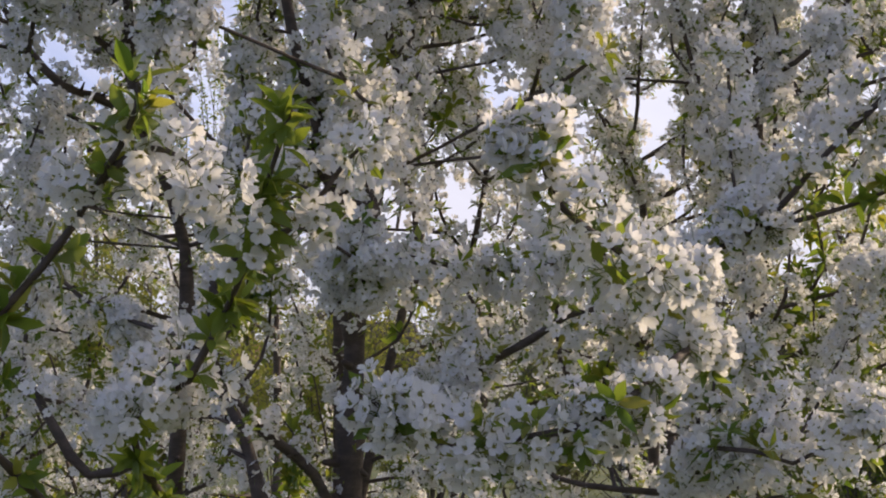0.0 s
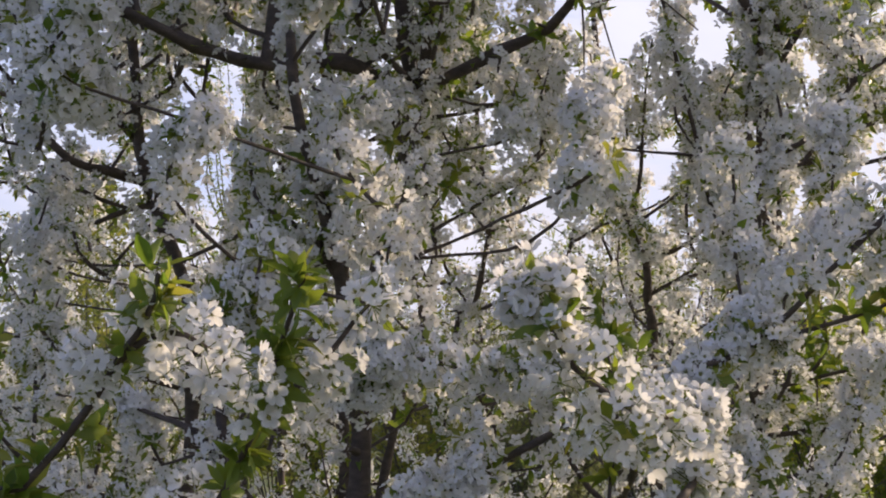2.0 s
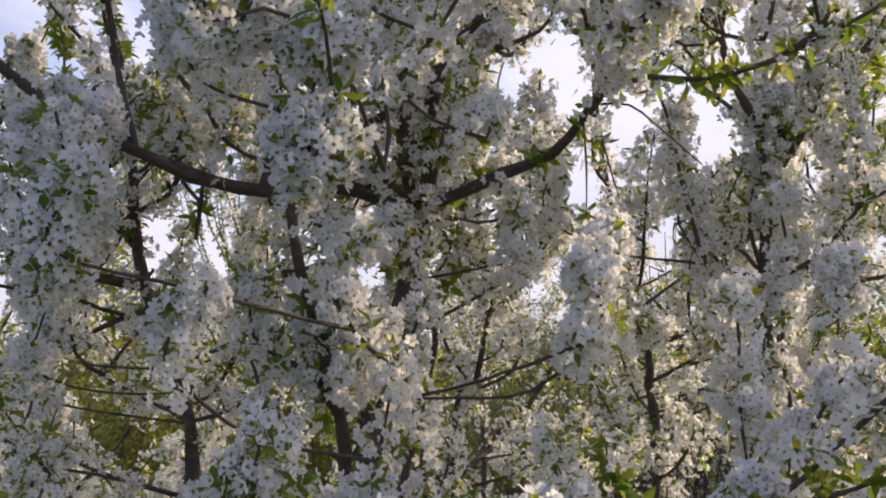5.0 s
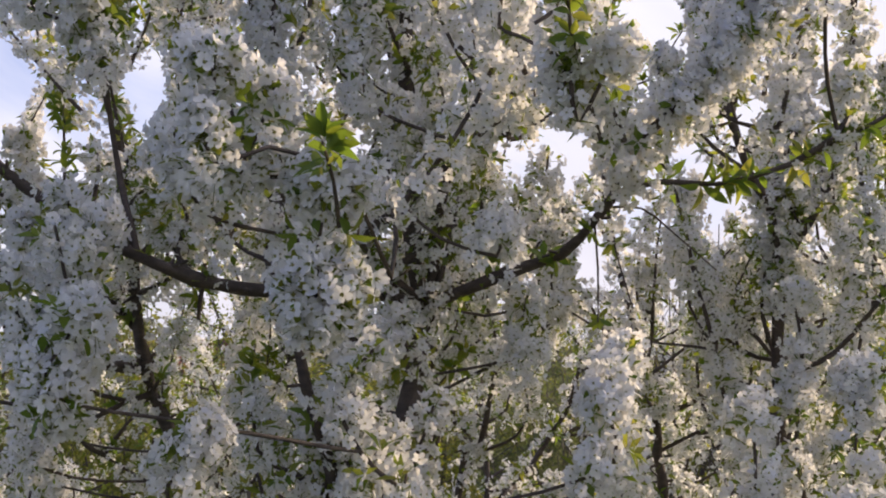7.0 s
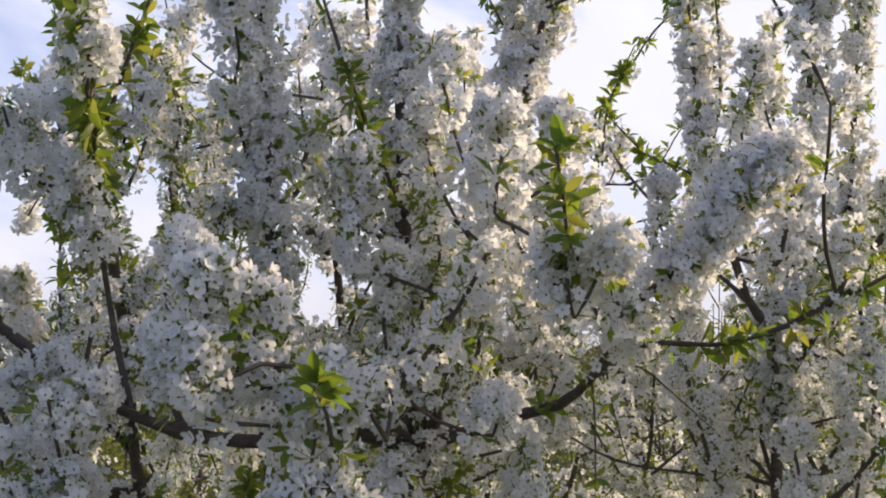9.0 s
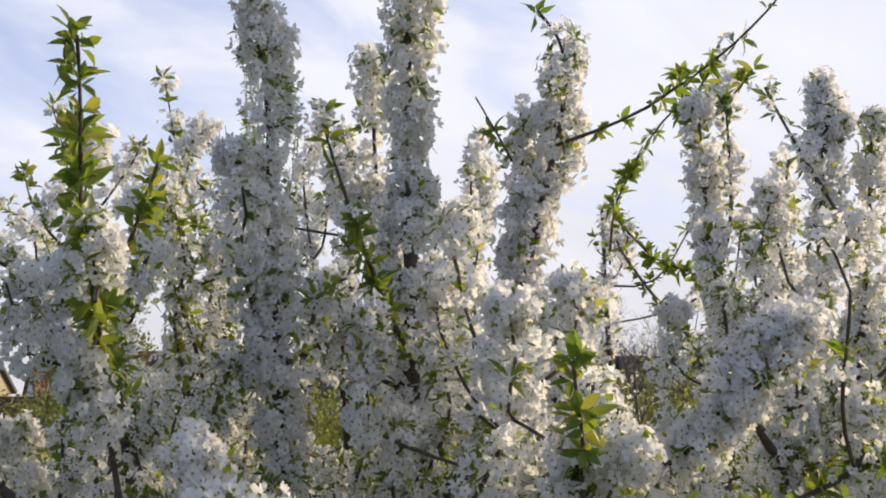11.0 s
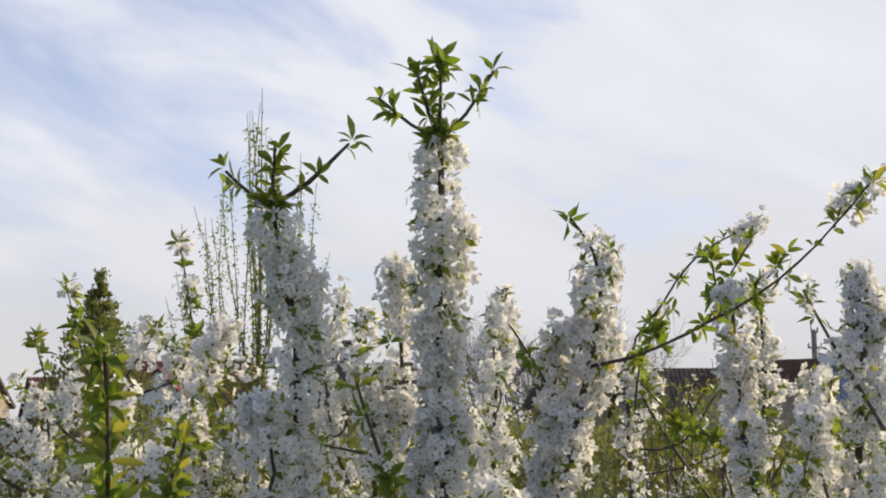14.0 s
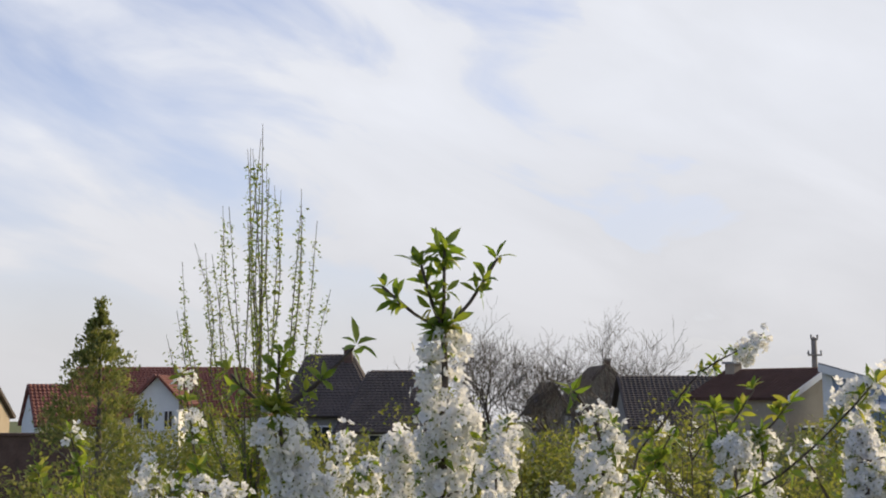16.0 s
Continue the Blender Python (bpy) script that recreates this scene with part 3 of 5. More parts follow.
def thicket(trees, lo, hi, count, seed, fine=1, dens=0.8, r0=0.0062):
    """Side branches that reach from the nearest limb to places spread through a block of air, and flower towards their ends."""
    rng = np.random.default_rng(seed)
    made, tries = 0, 0
    while made < count:
        e = rng.uniform(lo, hi)
        p, t = nearest_bough(trees, e, rng)
        tries += 1
        q = p + (e - p) * [0.62, 0.62, 0.36] + rng.uniform(-0.03, 0.03, 3)
        tip = e + np.array([rng.uniform(-0.06, 0.06), rng.uniform(-0.06, 0.06), rng.uniform(0.02, 0.16)])
        if blocked(e, tip, (e + tip) / 2, (q + e) / 2) and tries < 12 * count:
            continue
        made += 1
        shoot(t, [p, q, e, tip], r0, r0 * 0.42, sleeve=rng.uniform(0.042, 0.058), dens=dens * rng.uniform(0.8, 1.35), leaf=rng.choice([0.6, 1.0, 1.5, 2.2]), a=0.3, fine=fine if e[1] < 2.35 else 0, rng=rng)


def fill(tree, stem, count, reach, top, seed, fine=1, ymin=1.75, dens=0.8):
    """Side branches that leave a stem all round, bend upwards and flower."""
    rng = np.random.default_rng(seed)
    stem = np.array(stem, float)
    for k in range(count):
        u = rng.uniform(0, len(stem) - 1.001)
        i = int(u)
        p = stem[i] + (stem[i + 1] - stem[i]) * (u - i)
        turn = 2.4 * k + rng.uniform(-0.6, 0.6)
        far = reach * rng.uniform(0.45, 1.0)
        rise = rng.uniform(0.15, 0.75)
        q = p + np.array([np.cos(turn) * far * 0.55, np.sin(turn) * far * 0.55, rise * 0.35])
        e = p + np.array([np.cos(turn) * far, np.sin(turn) * far, rise])
        q[1], e[1] = max(q[1], ymin), max(e[1], ymin)
        e[2] = min(e[2], top * rng.uniform(0.9, 1.0))
        q[2] = min(q[2], e[2])
        shoot(tree, [p, (p + q) / 2 + rng.uniform(-0.03, 0.03, 3), q, (q + e) / 2 + rng.uniform(-0.04, 0.04, 3), e], 0.008, 0.003,
              sleeve=rng.uniform(0.038, 0.055), dens=dens * rng.uniform(0.5, 1.2), leaf=rng.choice([0.5, 1.0, 1.6]) if fine == 0 else 0.5, a=0.15, fine=fine, rng=rng)
central = cherry_tree(-0.20, 2.42, "tall cherry tree in full white blossom with upright flowering columns")
left = cherry_tree(-0.74, 3.15, "cherry tree in white blossom with dark forked leader and leafy shoots")
middle = cherry_tree(-0.29, 3.50, "slim cherry tree in white blossom behind the tall one")
right = cherry_tree(0.80, 3.00, "cherry tree in white blossom with two upright flowering columns")
back_right = cherry_tree(0.62, 3.80, "slim forked cherry tree in white blossom")
back = cherry_tree(0.08, 4.25, "thin-stemmed cherry tree in white blossom")
shoot(central, [(-0.200, 2.420, 0.000), (-0.185, 2.488, 1.565), (-0.153, 2.550, 1.881), (-0.096, 2.620, 2.140), (-0.081, 2.613, 2.295)], 0.034, 0.022, sleeve=0, label="trunk")
shoot(central, [(-0.081, 2.613, 2.295), (-0.109, 2.604, 2.532), (-0.112, 2.567, 2.836), (-0.114, 2.521, 3.137), (-0.118, 2.597, 3.162), (-0.121, 2.500, 3.397), (-0.114, 2.455, 3.560), (-0.118, 2.434, 3.735)], 0.02, 0.006, sleeve=0.066, dens=1.75, a=0.16, b=0.985, crown=10, leaf=1.1)
shoot(central, [(-0.081, 2.613, 2.295), (-0.006, 2.569, 2.321), (0.110, 2.504, 2.364), (0.209, 2.430, 2.393), (0.265, 2.323, 2.448), (0.301, 2.297, 2.496)], 0.0145, 0.010, sleeve=0.05, dens=0.15)
shoot(central, [(0.301, 2.297, 2.496), (0.312, 2.259, 2.558), (0.383, 2.172, 2.614), (0.492, 2.140, 2.714), (0.574, 2.130, 2.795), (0.604, 2.121, 2.866)], 0.010, 0.004, sleeve=0.058, dens=1.9, a=0.08)
shoot(central, [(-0.081, 2.613, 2.295), (-0.239, 2.487, 2.335), (-0.395, 2.448, 2.317), (-0.527, 2.365, 2.335), (-0.619, 2.311, 2.372), (-0.770, 2.351, 2.454), (-0.895, 2.350, 2.542), (-0.979, 2.299, 2.626)], 0.0175, 0.011, sleeve=0.05, dens=0.12, a=0.1)
shoot(central, [(-0.384, 2.448, 2.319), (-0.361, 2.426, 2.501), (-0.375, 2.391, 2.795), (-0.388, 2.440, 3.000), (-0.395, 2.412, 3.147), (-0.393, 2.345, 3.320), (-0.412, 2.295, 3.455), (-0.434, 2.268, 3.570)], 0.014, 0.005, sleeve=0.063, dens=1.6, a=0.16, b=0.985, crown=12, leaf=1.1)
shoot(central, [(-0.061, 2.577, 2.298), (-0.042, 2.458, 2.452), (-0.025, 2.345, 2.555), (0.039, 2.238, 2.605), (0.094, 2.183, 2.641), (0.133, 2.138, 2.598)], 0.014, 0.008, sleeve=0.04, dens=0.4)
shoot(central, [(-0.079, 2.576, 2.310), (-0.196, 2.412, 2.411), (-0.081, 2.351, 2.499)], 0.01, 0.006, sleeve=0.04, dens=0.5)
shoot(central, [(-0.005, 2.040, 2.710), (0.064, 2.067, 2.654), (0.130, 2.102, 2.611)], 0.004, 0.003, sleeve=0.035, dens=0.4)
shoot(central, [(-0.126, 2.660, 2.765), (-0.166, 2.738, 2.951), (-0.200, 2.747, 3.209), (-0.215, 2.713, 3.492)], 0.009, 0.004, sleeve=0.058, dens=1.5, a=0.25)
shoot(back, [(0.025, 4.187, 2.744), (0.055, 4.057, 2.979), (0.062, 4.030, 3.200), (0.077, 4.012, 3.348), (0.086, 3.994, 3.495)], 0.01, 0.004, sleeve=0.075, dens=1.4)
shoot(central, [(-0.071, 2.714, 2.738), (-0.039, 2.746, 2.887), (-0.018, 2.781, 3.016)], 0.006, 0.003, sleeve=0.05, dens=1.2)
shoot(central, [(0.105, 2.718, 2.701), (0.124, 2.702, 2.837), (0.142, 2.688, 2.949), (0.174, 2.665, 3.136), (0.205, 2.660, 3.261), (0.236, 2.680, 3.440), (0.222, 2.692, 3.540), (0.176, 2.700, 3.612)], 0.012, 0.003, sleeve=0.062, dens=1.6, b=0.93, tuft=2, leaf=1.0)
shoot(central, [(0.144, 2.707, 2.962), (0.127, 2.708, 3.115), (0.136, 2.700, 3.268), (0.134, 2.687, 3.369)], 0.008, 0.004, sleeve=0.058, dens=1.5)
shoot(central, [(0.193, 2.648, 3.279), (0.282, 2.565, 3.298), (0.400, 2.539, 3.345), (0.521, 2.430, 3.417), (0.623, 2.368, 3.508), (0.709, 2.304, 3.622)], 0.0040, 0.0018, sleeve=0.03, dens=0.04, leaf=1.5, big=0.8, tuft=1)
shoot(central, [(0.670, 2.388, 3.580), (0.706, 2.374, 3.607), (0.731, 2.361, 3.636)], 0.002, 0.0015, sleeve=0.042, dens=1.1, leaf=0.6, big=0.8)
shoot(central, [(0.111, 2.652, 3.248), (0.065, 2.593, 3.315), (0.026, 2.537, 3.366)], 0.003, 0.002, sleeve=0.03, dens=0.05, leaf=1.0)
shoot(central, [(-0.106, 2.505, 2.795), (-0.184, 2.405, 2.954), (-0.227, 2.371, 3.075), (-0.266, 2.356, 3.197), (-0.289, 2.345, 3.285)], 0.006, 0.003, sleeve=0.035, dens=0.12, leaf=1.9, big=0.95, tuft=1)
shoot(central, [(-0.262, 2.737, 2.963), (-0.262, 2.715, 3.141), (-0.281, 2.700, 3.268)], 0.006, 0.003, sleeve=0.045, dens=1.0)
shoot(central, [(-0.385, 2.436, 2.764), (-0.446, 2.358, 2.996), (-0.426, 2.298, 3.074), (-0.448, 2.283, 3.196)], 0.006, 0.003, sleeve=0.057, dens=1.3)
shoot(central, [(-0.250, 2.300, 0.900), (-0.397, 1.620, 1.380), (-0.295, 1.437, 1.476), (-0.254, 1.419, 1.545), (-0.218, 1.370, 1.612), (-0.190, 1.319, 1.700), (-0.165, 1.292, 1.760)], 0.009, 0.003, sleeve=0.035, dens=0.1, leaf=3.2, a=0.35, near=1, tuft=1)
shoot(central, [(-0.300, 2.300, 0.900), (-0.546, 1.309, 1.453), (-0.437, 1.199, 1.527), (-0.398, 1.194, 1.574), (-0.365, 1.188, 1.618), (-0.331, 1.162, 1.665), (-0.299, 1.128, 1.699), (-0.283, 1.103, 1.739)], 0.008, 0.003, sleeve=0.03, dens=0.15, leaf=2.8, a=0.3, near=1, tuft=1)
shoot(central, [(-0.342, 1.183, 1.657), (-0.301, 1.150, 1.684), (-0.261, 1.139, 1.688), (-0.229, 1.142, 1.666), (-0.213, 1.144, 1.650)], 0.004, 0.002, sleeve=0.045, dens=1.1, near=1, leaf=0.15)
shoot(central, [(-0.295, 1.437, 1.476), (-0.326, 1.455, 1.493), (-0.357, 1.452, 1.440), (-0.378, 1.456, 1.407)], 0.004, 0.002, sleeve=0.057, dens=1.3, near=1)
shoot(central, [(-0.202, 1.369, 1.625), (-0.159, 1.385, 1.659), (-0.120, 1.378, 1.711), (-0.094, 1.375, 1.737)], 0.004, 0.002, sleeve=0.045, dens=0.9, near=1, leaf=0.3)
shoot(central, [(0.308, 1.594, 1.601), (0.224, 1.392, 1.601), (0.161, 1.348, 1.635), (0.117, 1.341, 1.685), (0.108, 1.335, 1.741)], 0.006, 0.003, sleeve=0.055, dens=1.2, near=1)
shoot(central, [(0.359, 1.703, 1.532), (0.275, 1.507, 1.488), (0.181, 1.433, 1.427), (0.075, 1.416, 1.401), (-0.016, 1.387, 1.396), (-0.079, 1.371, 1.447)], 0.007, 0.003, sleeve=0.052, dens=1.15, near=1)
shoot(central, [(0.300, 2.400, 1.350), (0.358, 1.891, 1.638), (0.433, 1.906, 1.680), (0.523, 1.920, 1.736), (0.574, 1.831, 1.805), (0.669, 1.798, 1.903), (0.731, 1.790, 1.971)], 0.009, 0.004, sleeve=0.055, dens=1.1, a=0.35, near=1)
shoot(central, [(0.400, 2.300, 1.200), (0.408, 1.873, 1.377), (0.514, 1.825, 1.354), (0.631, 1.817, 1.421)], 0.006, 0.003, sleeve=0.055, dens=1.1)
shoot(central, [(-0.224, 2.139, 1.673), (-0.102, 2.085, 1.696), (0.015, 2.088, 1.677), (0.145, 2.139, 1.673), (0.230, 2.185, 1.708)], 0.006, 0.003, sleeve=0.057, dens=1.3)
shoot(central, [(0.015, 2.114, 1.464), (0.083, 2.108, 1.513), (0.149, 2.073, 1.550), (0.200, 1.999, 1.583), (0.260, 1.897, 1.594)], 0.008, 0.005, sleeve=0.045, dens=0.35)
shoot(central, [(0.015, 2.114, 1.464), (0.077, 2.206, 1.536), (0.067, 2.198, 1.597), (0.016, 2.189, 1.678)], 0.006, 0.003, sleeve=0.045, dens=0.3)
shoot(central, [(-0.192, 2.465, 1.150), (-0.255, 2.430, 1.300), (-0.368, 2.325, 1.413), (-0.430, 2.310, 1.490), (-0.486, 2.303, 1.561)], 0.014, 0.007, sleeve=0.05, dens=0.4)
shoot(central, [(-0.200, 2.430, 0.550), (-0.285, 2.280, 1.050), (-0.326, 2.245, 1.262), (-0.371, 2.274, 1.393), (-0.432, 2.309, 1.519), (-0.451, 2.390, 1.676)], 0.02, 0.01, sleeve=0.05, dens=0.3)
shoot(central, [(-0.472, 1.925, 1.358), (-0.551, 1.929, 1.331), (-0.604, 1.920, 1.402), (-0.639, 1.912, 1.463)], 0.009, 0.006, sleeve=0.05, dens=0.3)
shoot(central, [(-0.130, 2.250, 2.330), (-0.180, 1.920, 2.440), (-0.196, 1.740, 2.440), (-0.204, 1.690, 2.370), (-0.212, 1.683, 2.205)], 0.005, 0.003, sleeve=0.066, dens=2.5, a=0.68, near=1, leaf=1.6)
shoot(central, [(-0.177, 1.665, 2.341), (-0.176, 1.559, 2.386), (-0.181, 1.455, 2.417)], 0.004, 0.002, sleeve=0.03, dens=0.05, leaf=1.8, a=0.6, near=1, tuft=4)
shoot(central, [(-0.114, 2.115, 1.952), (-0.172, 2.108, 2.010), (-0.216, 2.147, 2.106), (-0.159, 2.188, 2.188)], 0.006, 0.003, sleeve=0.06, dens=1.0)
shoot(central, [(-0.264, 1.930, 2.356), (-0.331, 1.887, 2.463), (-0.381, 1.852, 2.585), (-0.425, 1.846, 2.637)], 0.006, 0.003, sleeve=0.06, dens=1.15)
shoot(central, [(-0.103, 1.973, 2.419), (-0.047, 1.965, 2.483), (0.018, 1.953, 2.585), (0.055, 1.944, 2.658)], 0.006, 0.003, sleeve=0.055, dens=0.9)
shoot(central, [(0.244, 2.059, 2.545), (0.170, 1.797, 2.631), (0.156, 1.740, 2.683), (0.143, 1.719, 2.772)], 0.005, 0.0025, sleeve=0.03, dens=0.15, leaf=1.7, a=0.4, big=1.0, tuft=2)
shoot(central, [(0.127, 2.050, 2.623), (0.069, 2.032, 2.768), (0.049, 2.025, 2.826)], 0.005, 0.003, sleeve=0.06, dens=1.2)
shoot(central, [(0.283, 2.059, 2.545), (0.238, 1.999, 2.627), (0.176, 1.952, 2.594)], 0.005, 0.003, sleeve=0.06, dens=1.1)
shoot(central, [(0.153, 2.214, 2.704), (0.183, 2.204, 2.785), (0.194, 2.195, 2.866), (0.219, 2.191, 2.897)], 0.006, 0.003, sleeve=0.058, dens=1.5)
shoot(central, [(0.386, 2.249, 2.509), (0.487, 2.250, 2.504), (0.626, 2.246, 2.541), (0.805, 2.235, 2.631), (0.882, 2.229, 2.679)], 0.006, 0.003, sleeve=0.03, dens=0.05, leaf=1.5)
shoot(left, [(-0.740, 3.150, 0.000), (-0.690, 3.130, 1.000), (-0.648, 3.080, 1.700), (-0.689, 3.044, 1.961), (-0.751, 3.026, 2.111), (-0.787, 3.008, 2.261), (-0.801, 2.985, 2.447), (-0.823, 2.994, 2.599), (-0.845, 2.923, 2.770)], 0.028, 0.012, sleeve=0.05, dens=0.1, a=0.3)
shoot(left, [(-0.751, 3.026, 2.111), (-0.803, 2.978, 2.092), (-0.871, 2.932, 2.052)], 0.01, 0.006, sleeve=0.05, dens=0.12)
shoot(left, [(-0.780, 3.018, 2.173), (-0.846, 2.916, 2.183), (-0.906, 2.815, 2.191), (-0.986, 2.804, 2.276), (-1.047, 2.792, 2.376)], 0.013, 0.007, sleeve=0.05, dens=0.15)
shoot(left, [(-0.787, 3.008, 2.261), (-0.852, 2.999, 2.333), (-0.887, 2.894, 2.367), (-0.943, 2.880, 2.480)], 0.01, 0.006, sleeve=0.05, dens=0.15)
shoot(left, [(-0.764, 2.915, 2.539), (-0.791, 2.902, 2.641), (-0.826, 2.886, 2.777), (-0.839, 2.820, 2.905)], 0.006, 0.003, sleeve=0.035, dens=0.3, leaf=0.8)
shoot(central, [(-0.619, 2.311, 2.372), (-0.686, 2.318, 2.675), (-0.566, 1.784, 2.927), (-0.604, 1.825, 3.005), (-0.605, 1.808, 3.142), (-0.610, 1.792, 3.278)], 0.007, 0.003, sleeve=0.03, dens=0.05, leaf=2.6, a=0.35, big=1.0, tuft=3)
shoot(left, [(-0.705, 2.331, 2.797), (-0.678, 2.112, 2.944), (-0.658, 1.996, 3.068), (-0.658, 1.985, 3.165)], 0.006, 0.003, sleeve=0.03, dens=0.1, leaf=2.0, big=1.0, tuft=2)
shoot(left, [(-0.687, 2.224, 2.848), (-0.602, 2.107, 2.984), (-0.550, 2.089, 3.137)], 0.006, 0.003, sleeve=0.03, dens=0.08, leaf=2.0, big=1.0, tuft=2)
shoot(left, [(-0.660, 3.100, 2.300), (-0.637, 3.378, 3.076), (-0.746, 3.528, 3.167), (-0.823, 3.512, 3.382), (-0.851, 3.492, 3.547), (-0.872, 3.478, 3.662)], 0.006, 0.0025, sleeve=0.035, dens=0.15, leaf=1.9, big=0.95, tuft=1)
shoot(left, [(-0.654, 3.450, 3.308), (-0.800, 3.447, 3.332), (-0.930, 3.442, 3.372), (-0.987, 3.439, 3.397)], 0.004, 0.002, sleeve=0.045, dens=0.6)
shoot(left, [(-0.976, 3.206, 2.829), (-1.094, 3.190, 2.962), (-1.198, 3.176, 3.080), (-1.243, 3.167, 3.153)], 0.006, 0.003, sleeve=0.04, dens=0.7, leaf=0.4)
shoot(left, [(-1.190, 3.379, 3.061), (-1.205, 3.362, 3.202), (-1.284, 3.356, 3.249)], 0.004, 0.002, sleeve=0.045, dens=0.6)
shoot(left, [(-0.771, 2.598, 2.863), (-0.711, 2.580, 3.007), (-0.662, 2.563, 3.151)], 0.005, 0.003, sleeve=0.03, dens=0.1, leaf=1.9, big=0.95, tuft=1)
shoot(left, [(-0.610, 2.717, 2.713), (-0.647, 2.695, 2.887), (-0.622, 2.680, 3.012), (-0.647, 2.665, 3.136)], 0.005, 0.003, sleeve=0.03, dens=0.2, leaf=1.9, big=0.95, tuft=1)
shoot(middle, [(-0.290, 3.500, 0.000), (-0.306, 3.439, 2.575), (-0.354, 3.382, 2.795), (-0.371, 3.371, 2.880), (-0.344, 3.308, 2.799), (-0.372, 3.303, 2.845), (-0.409, 3.280, 2.866)], 0.02, 0.009, sleeve=0.05, dens=0.2, a=0.3)
shoot(middle, [(-0.344, 3.308, 2.799), (-0.309, 3.301, 2.861), (-0.286, 3.290, 2.954), (-0.308, 3.251, 3.106)], 0.008, 0.004, sleeve=0.05, dens=0.8)
shoot(middle, [(-0.366, 3.359, 2.981), (-0.416, 3.374, 3.108), (-0.432, 3.353, 3.280)], 0.006, 0.003, sleeve=0.045, dens=0.9)
shoot(right, [(0.800, 3.000, 0.000), (0.806, 3.130, 1.399), (0.816, 3.060, 1.971), (0.795, 3.003, 2.107), (0.788, 2.935, 2.393), (0.764, 2.914, 2.569), (0.816, 2.951, 2.681), (0.872, 3.034, 2.831), (0.894, 3.015, 2.988), (0.893, 2.931, 3.261), (0.901, 2.909, 3.444), (0.910, 3.007, 3.311), (0.920, 2.982, 3.515)], 0.027, 0.005, sleeve=0.058, dens=1.5, a=0.6)
shoot(right, [(0.764, 2.914, 2.569), (0.698, 2.855, 2.641), (0.660, 2.841, 2.755), (0.642, 2.924, 2.903), (0.621, 2.999, 3.117), (0.637, 3.087, 3.147), (0.626, 3.066, 3.319), (0.614, 3.046, 3.485)], 0.011, 0.004, sleeve=0.057, dens=1.3, a=0.3)
shoot(right, [(0.688, 3.182, 3.035), (0.718, 3.160, 3.212), (0.711, 3.137, 3.404), (0.703, 3.126, 3.493)], 0.006, 0.003, sleeve=0.04, dens=0.6, leaf=0.8)
shoot(right, [(0.808, 3.099, 2.888), (0.837, 3.074, 3.088), (0.808, 3.052, 3.274)], 0.006, 0.003, sleeve=0.057, dens=1.3)
shoot(right, [(0.977, 2.876, 3.061), (0.886, 2.860, 3.195), (0.805, 2.844, 3.329), (0.731, 2.827, 3.462)], 0.006, 0.003, sleeve=0.035, dens=0.35, leaf=1.0)
shoot(right, [(0.758, 3.300, 2.888), (0.734, 3.580, 3.071), (0.583, 3.572, 3.137), (0.466, 3.558, 3.254)], 0.006, 0.003, sleeve=0.03, dens=0.05, leaf=1.9, big=0.95, tuft=1)
shoot(right, [(0.481, 3.682, 3.059), (0.602, 3.680, 3.076), (0.722, 3.659, 3.247)], 0.004, 0.002, sleeve=0.03, dens=0.05, leaf=1.2)
shoot(right, [(0.800, 3.100, 2.600), (0.525, 4.008, 3.273), (0.618, 3.977, 3.531), (0.729, 3.959, 3.678), (0.841, 3.951, 3.743), (0.924, 3.943, 3.803)], 0.007, 0.003, sleeve=0.035, dens=0.1, leaf=0.9)
shoot(right, [(0.859, 3.949, 3.756), (0.906, 3.946, 3.779), (0.934, 3.943, 3.807)], 0.003, 0.002, sleeve=0.05, dens=1.3)
shoot(right, [(0.714, 2.618, 2.695), (0.750, 2.598, 2.863), (0.819, 2.681, 3.012), (0.905, 2.669, 3.111)], 0.007, 0.003, sleeve=0.055, dens=0.9, leaf=0.3)
shoot(back_right, [(0.620, 3.800, 0.000), (0.641, 3.748, 1.641), (0.617, 3.712, 1.935), (0.612, 3.698, 2.057), (0.521, 3.933, 2.655), (0.495, 3.987, 3.037), (0.490, 3.969, 3.184), (0.480, 3.949, 3.350)], 0.024, 0.006, sleeve=0.05, dens=0.5, a=0.4)
shoot(back_right, [(0.612, 3.698, 2.057), (0.688, 3.686, 2.073), (0.782, 3.627, 2.137), (0.833, 3.611, 2.274)], 0.01, 0.005, sleeve=0.05, dens=0.6)
shoot(back_right, [(0.612, 3.698, 2.057), (0.566, 3.669, 2.211), (0.456, 3.605, 2.325)], 0.009, 0.004, sleeve=0.05, dens=0.6)
shoot(back_right, [(0.479, 3.774, 3.134), (0.497, 3.753, 3.309), (0.567, 3.630, 3.486)], 0.004, 0.002, sleeve=0.03, dens=0.05, leaf=2.0, big=1.0, tuft=2)
shoot(back, [(0.080, 4.250, 0.000), (0.013, 4.179, 1.743), (0.091, 4.158, 1.917), (0.130, 4.134, 2.111), (0.153, 4.115, 2.266), (0.110, 4.094, 2.440), (0.100, 4.068, 2.653)], 0.022, 0.007, sleeve=0.05, dens=0.4, a=0.4)
shoot(back, [(0.145, 4.120, 2.227), (0.227, 4.108, 2.324), (0.325, 4.090, 2.479)], 0.007, 0.004, sleeve=0.05, dens=0.6)
shoot(back, [(0.091, 4.158, 1.917), (-0.007, 4.139, 2.072), (-0.046, 4.113, 2.285)], 0.007, 0.004, sleeve=0.05, dens=0.6)
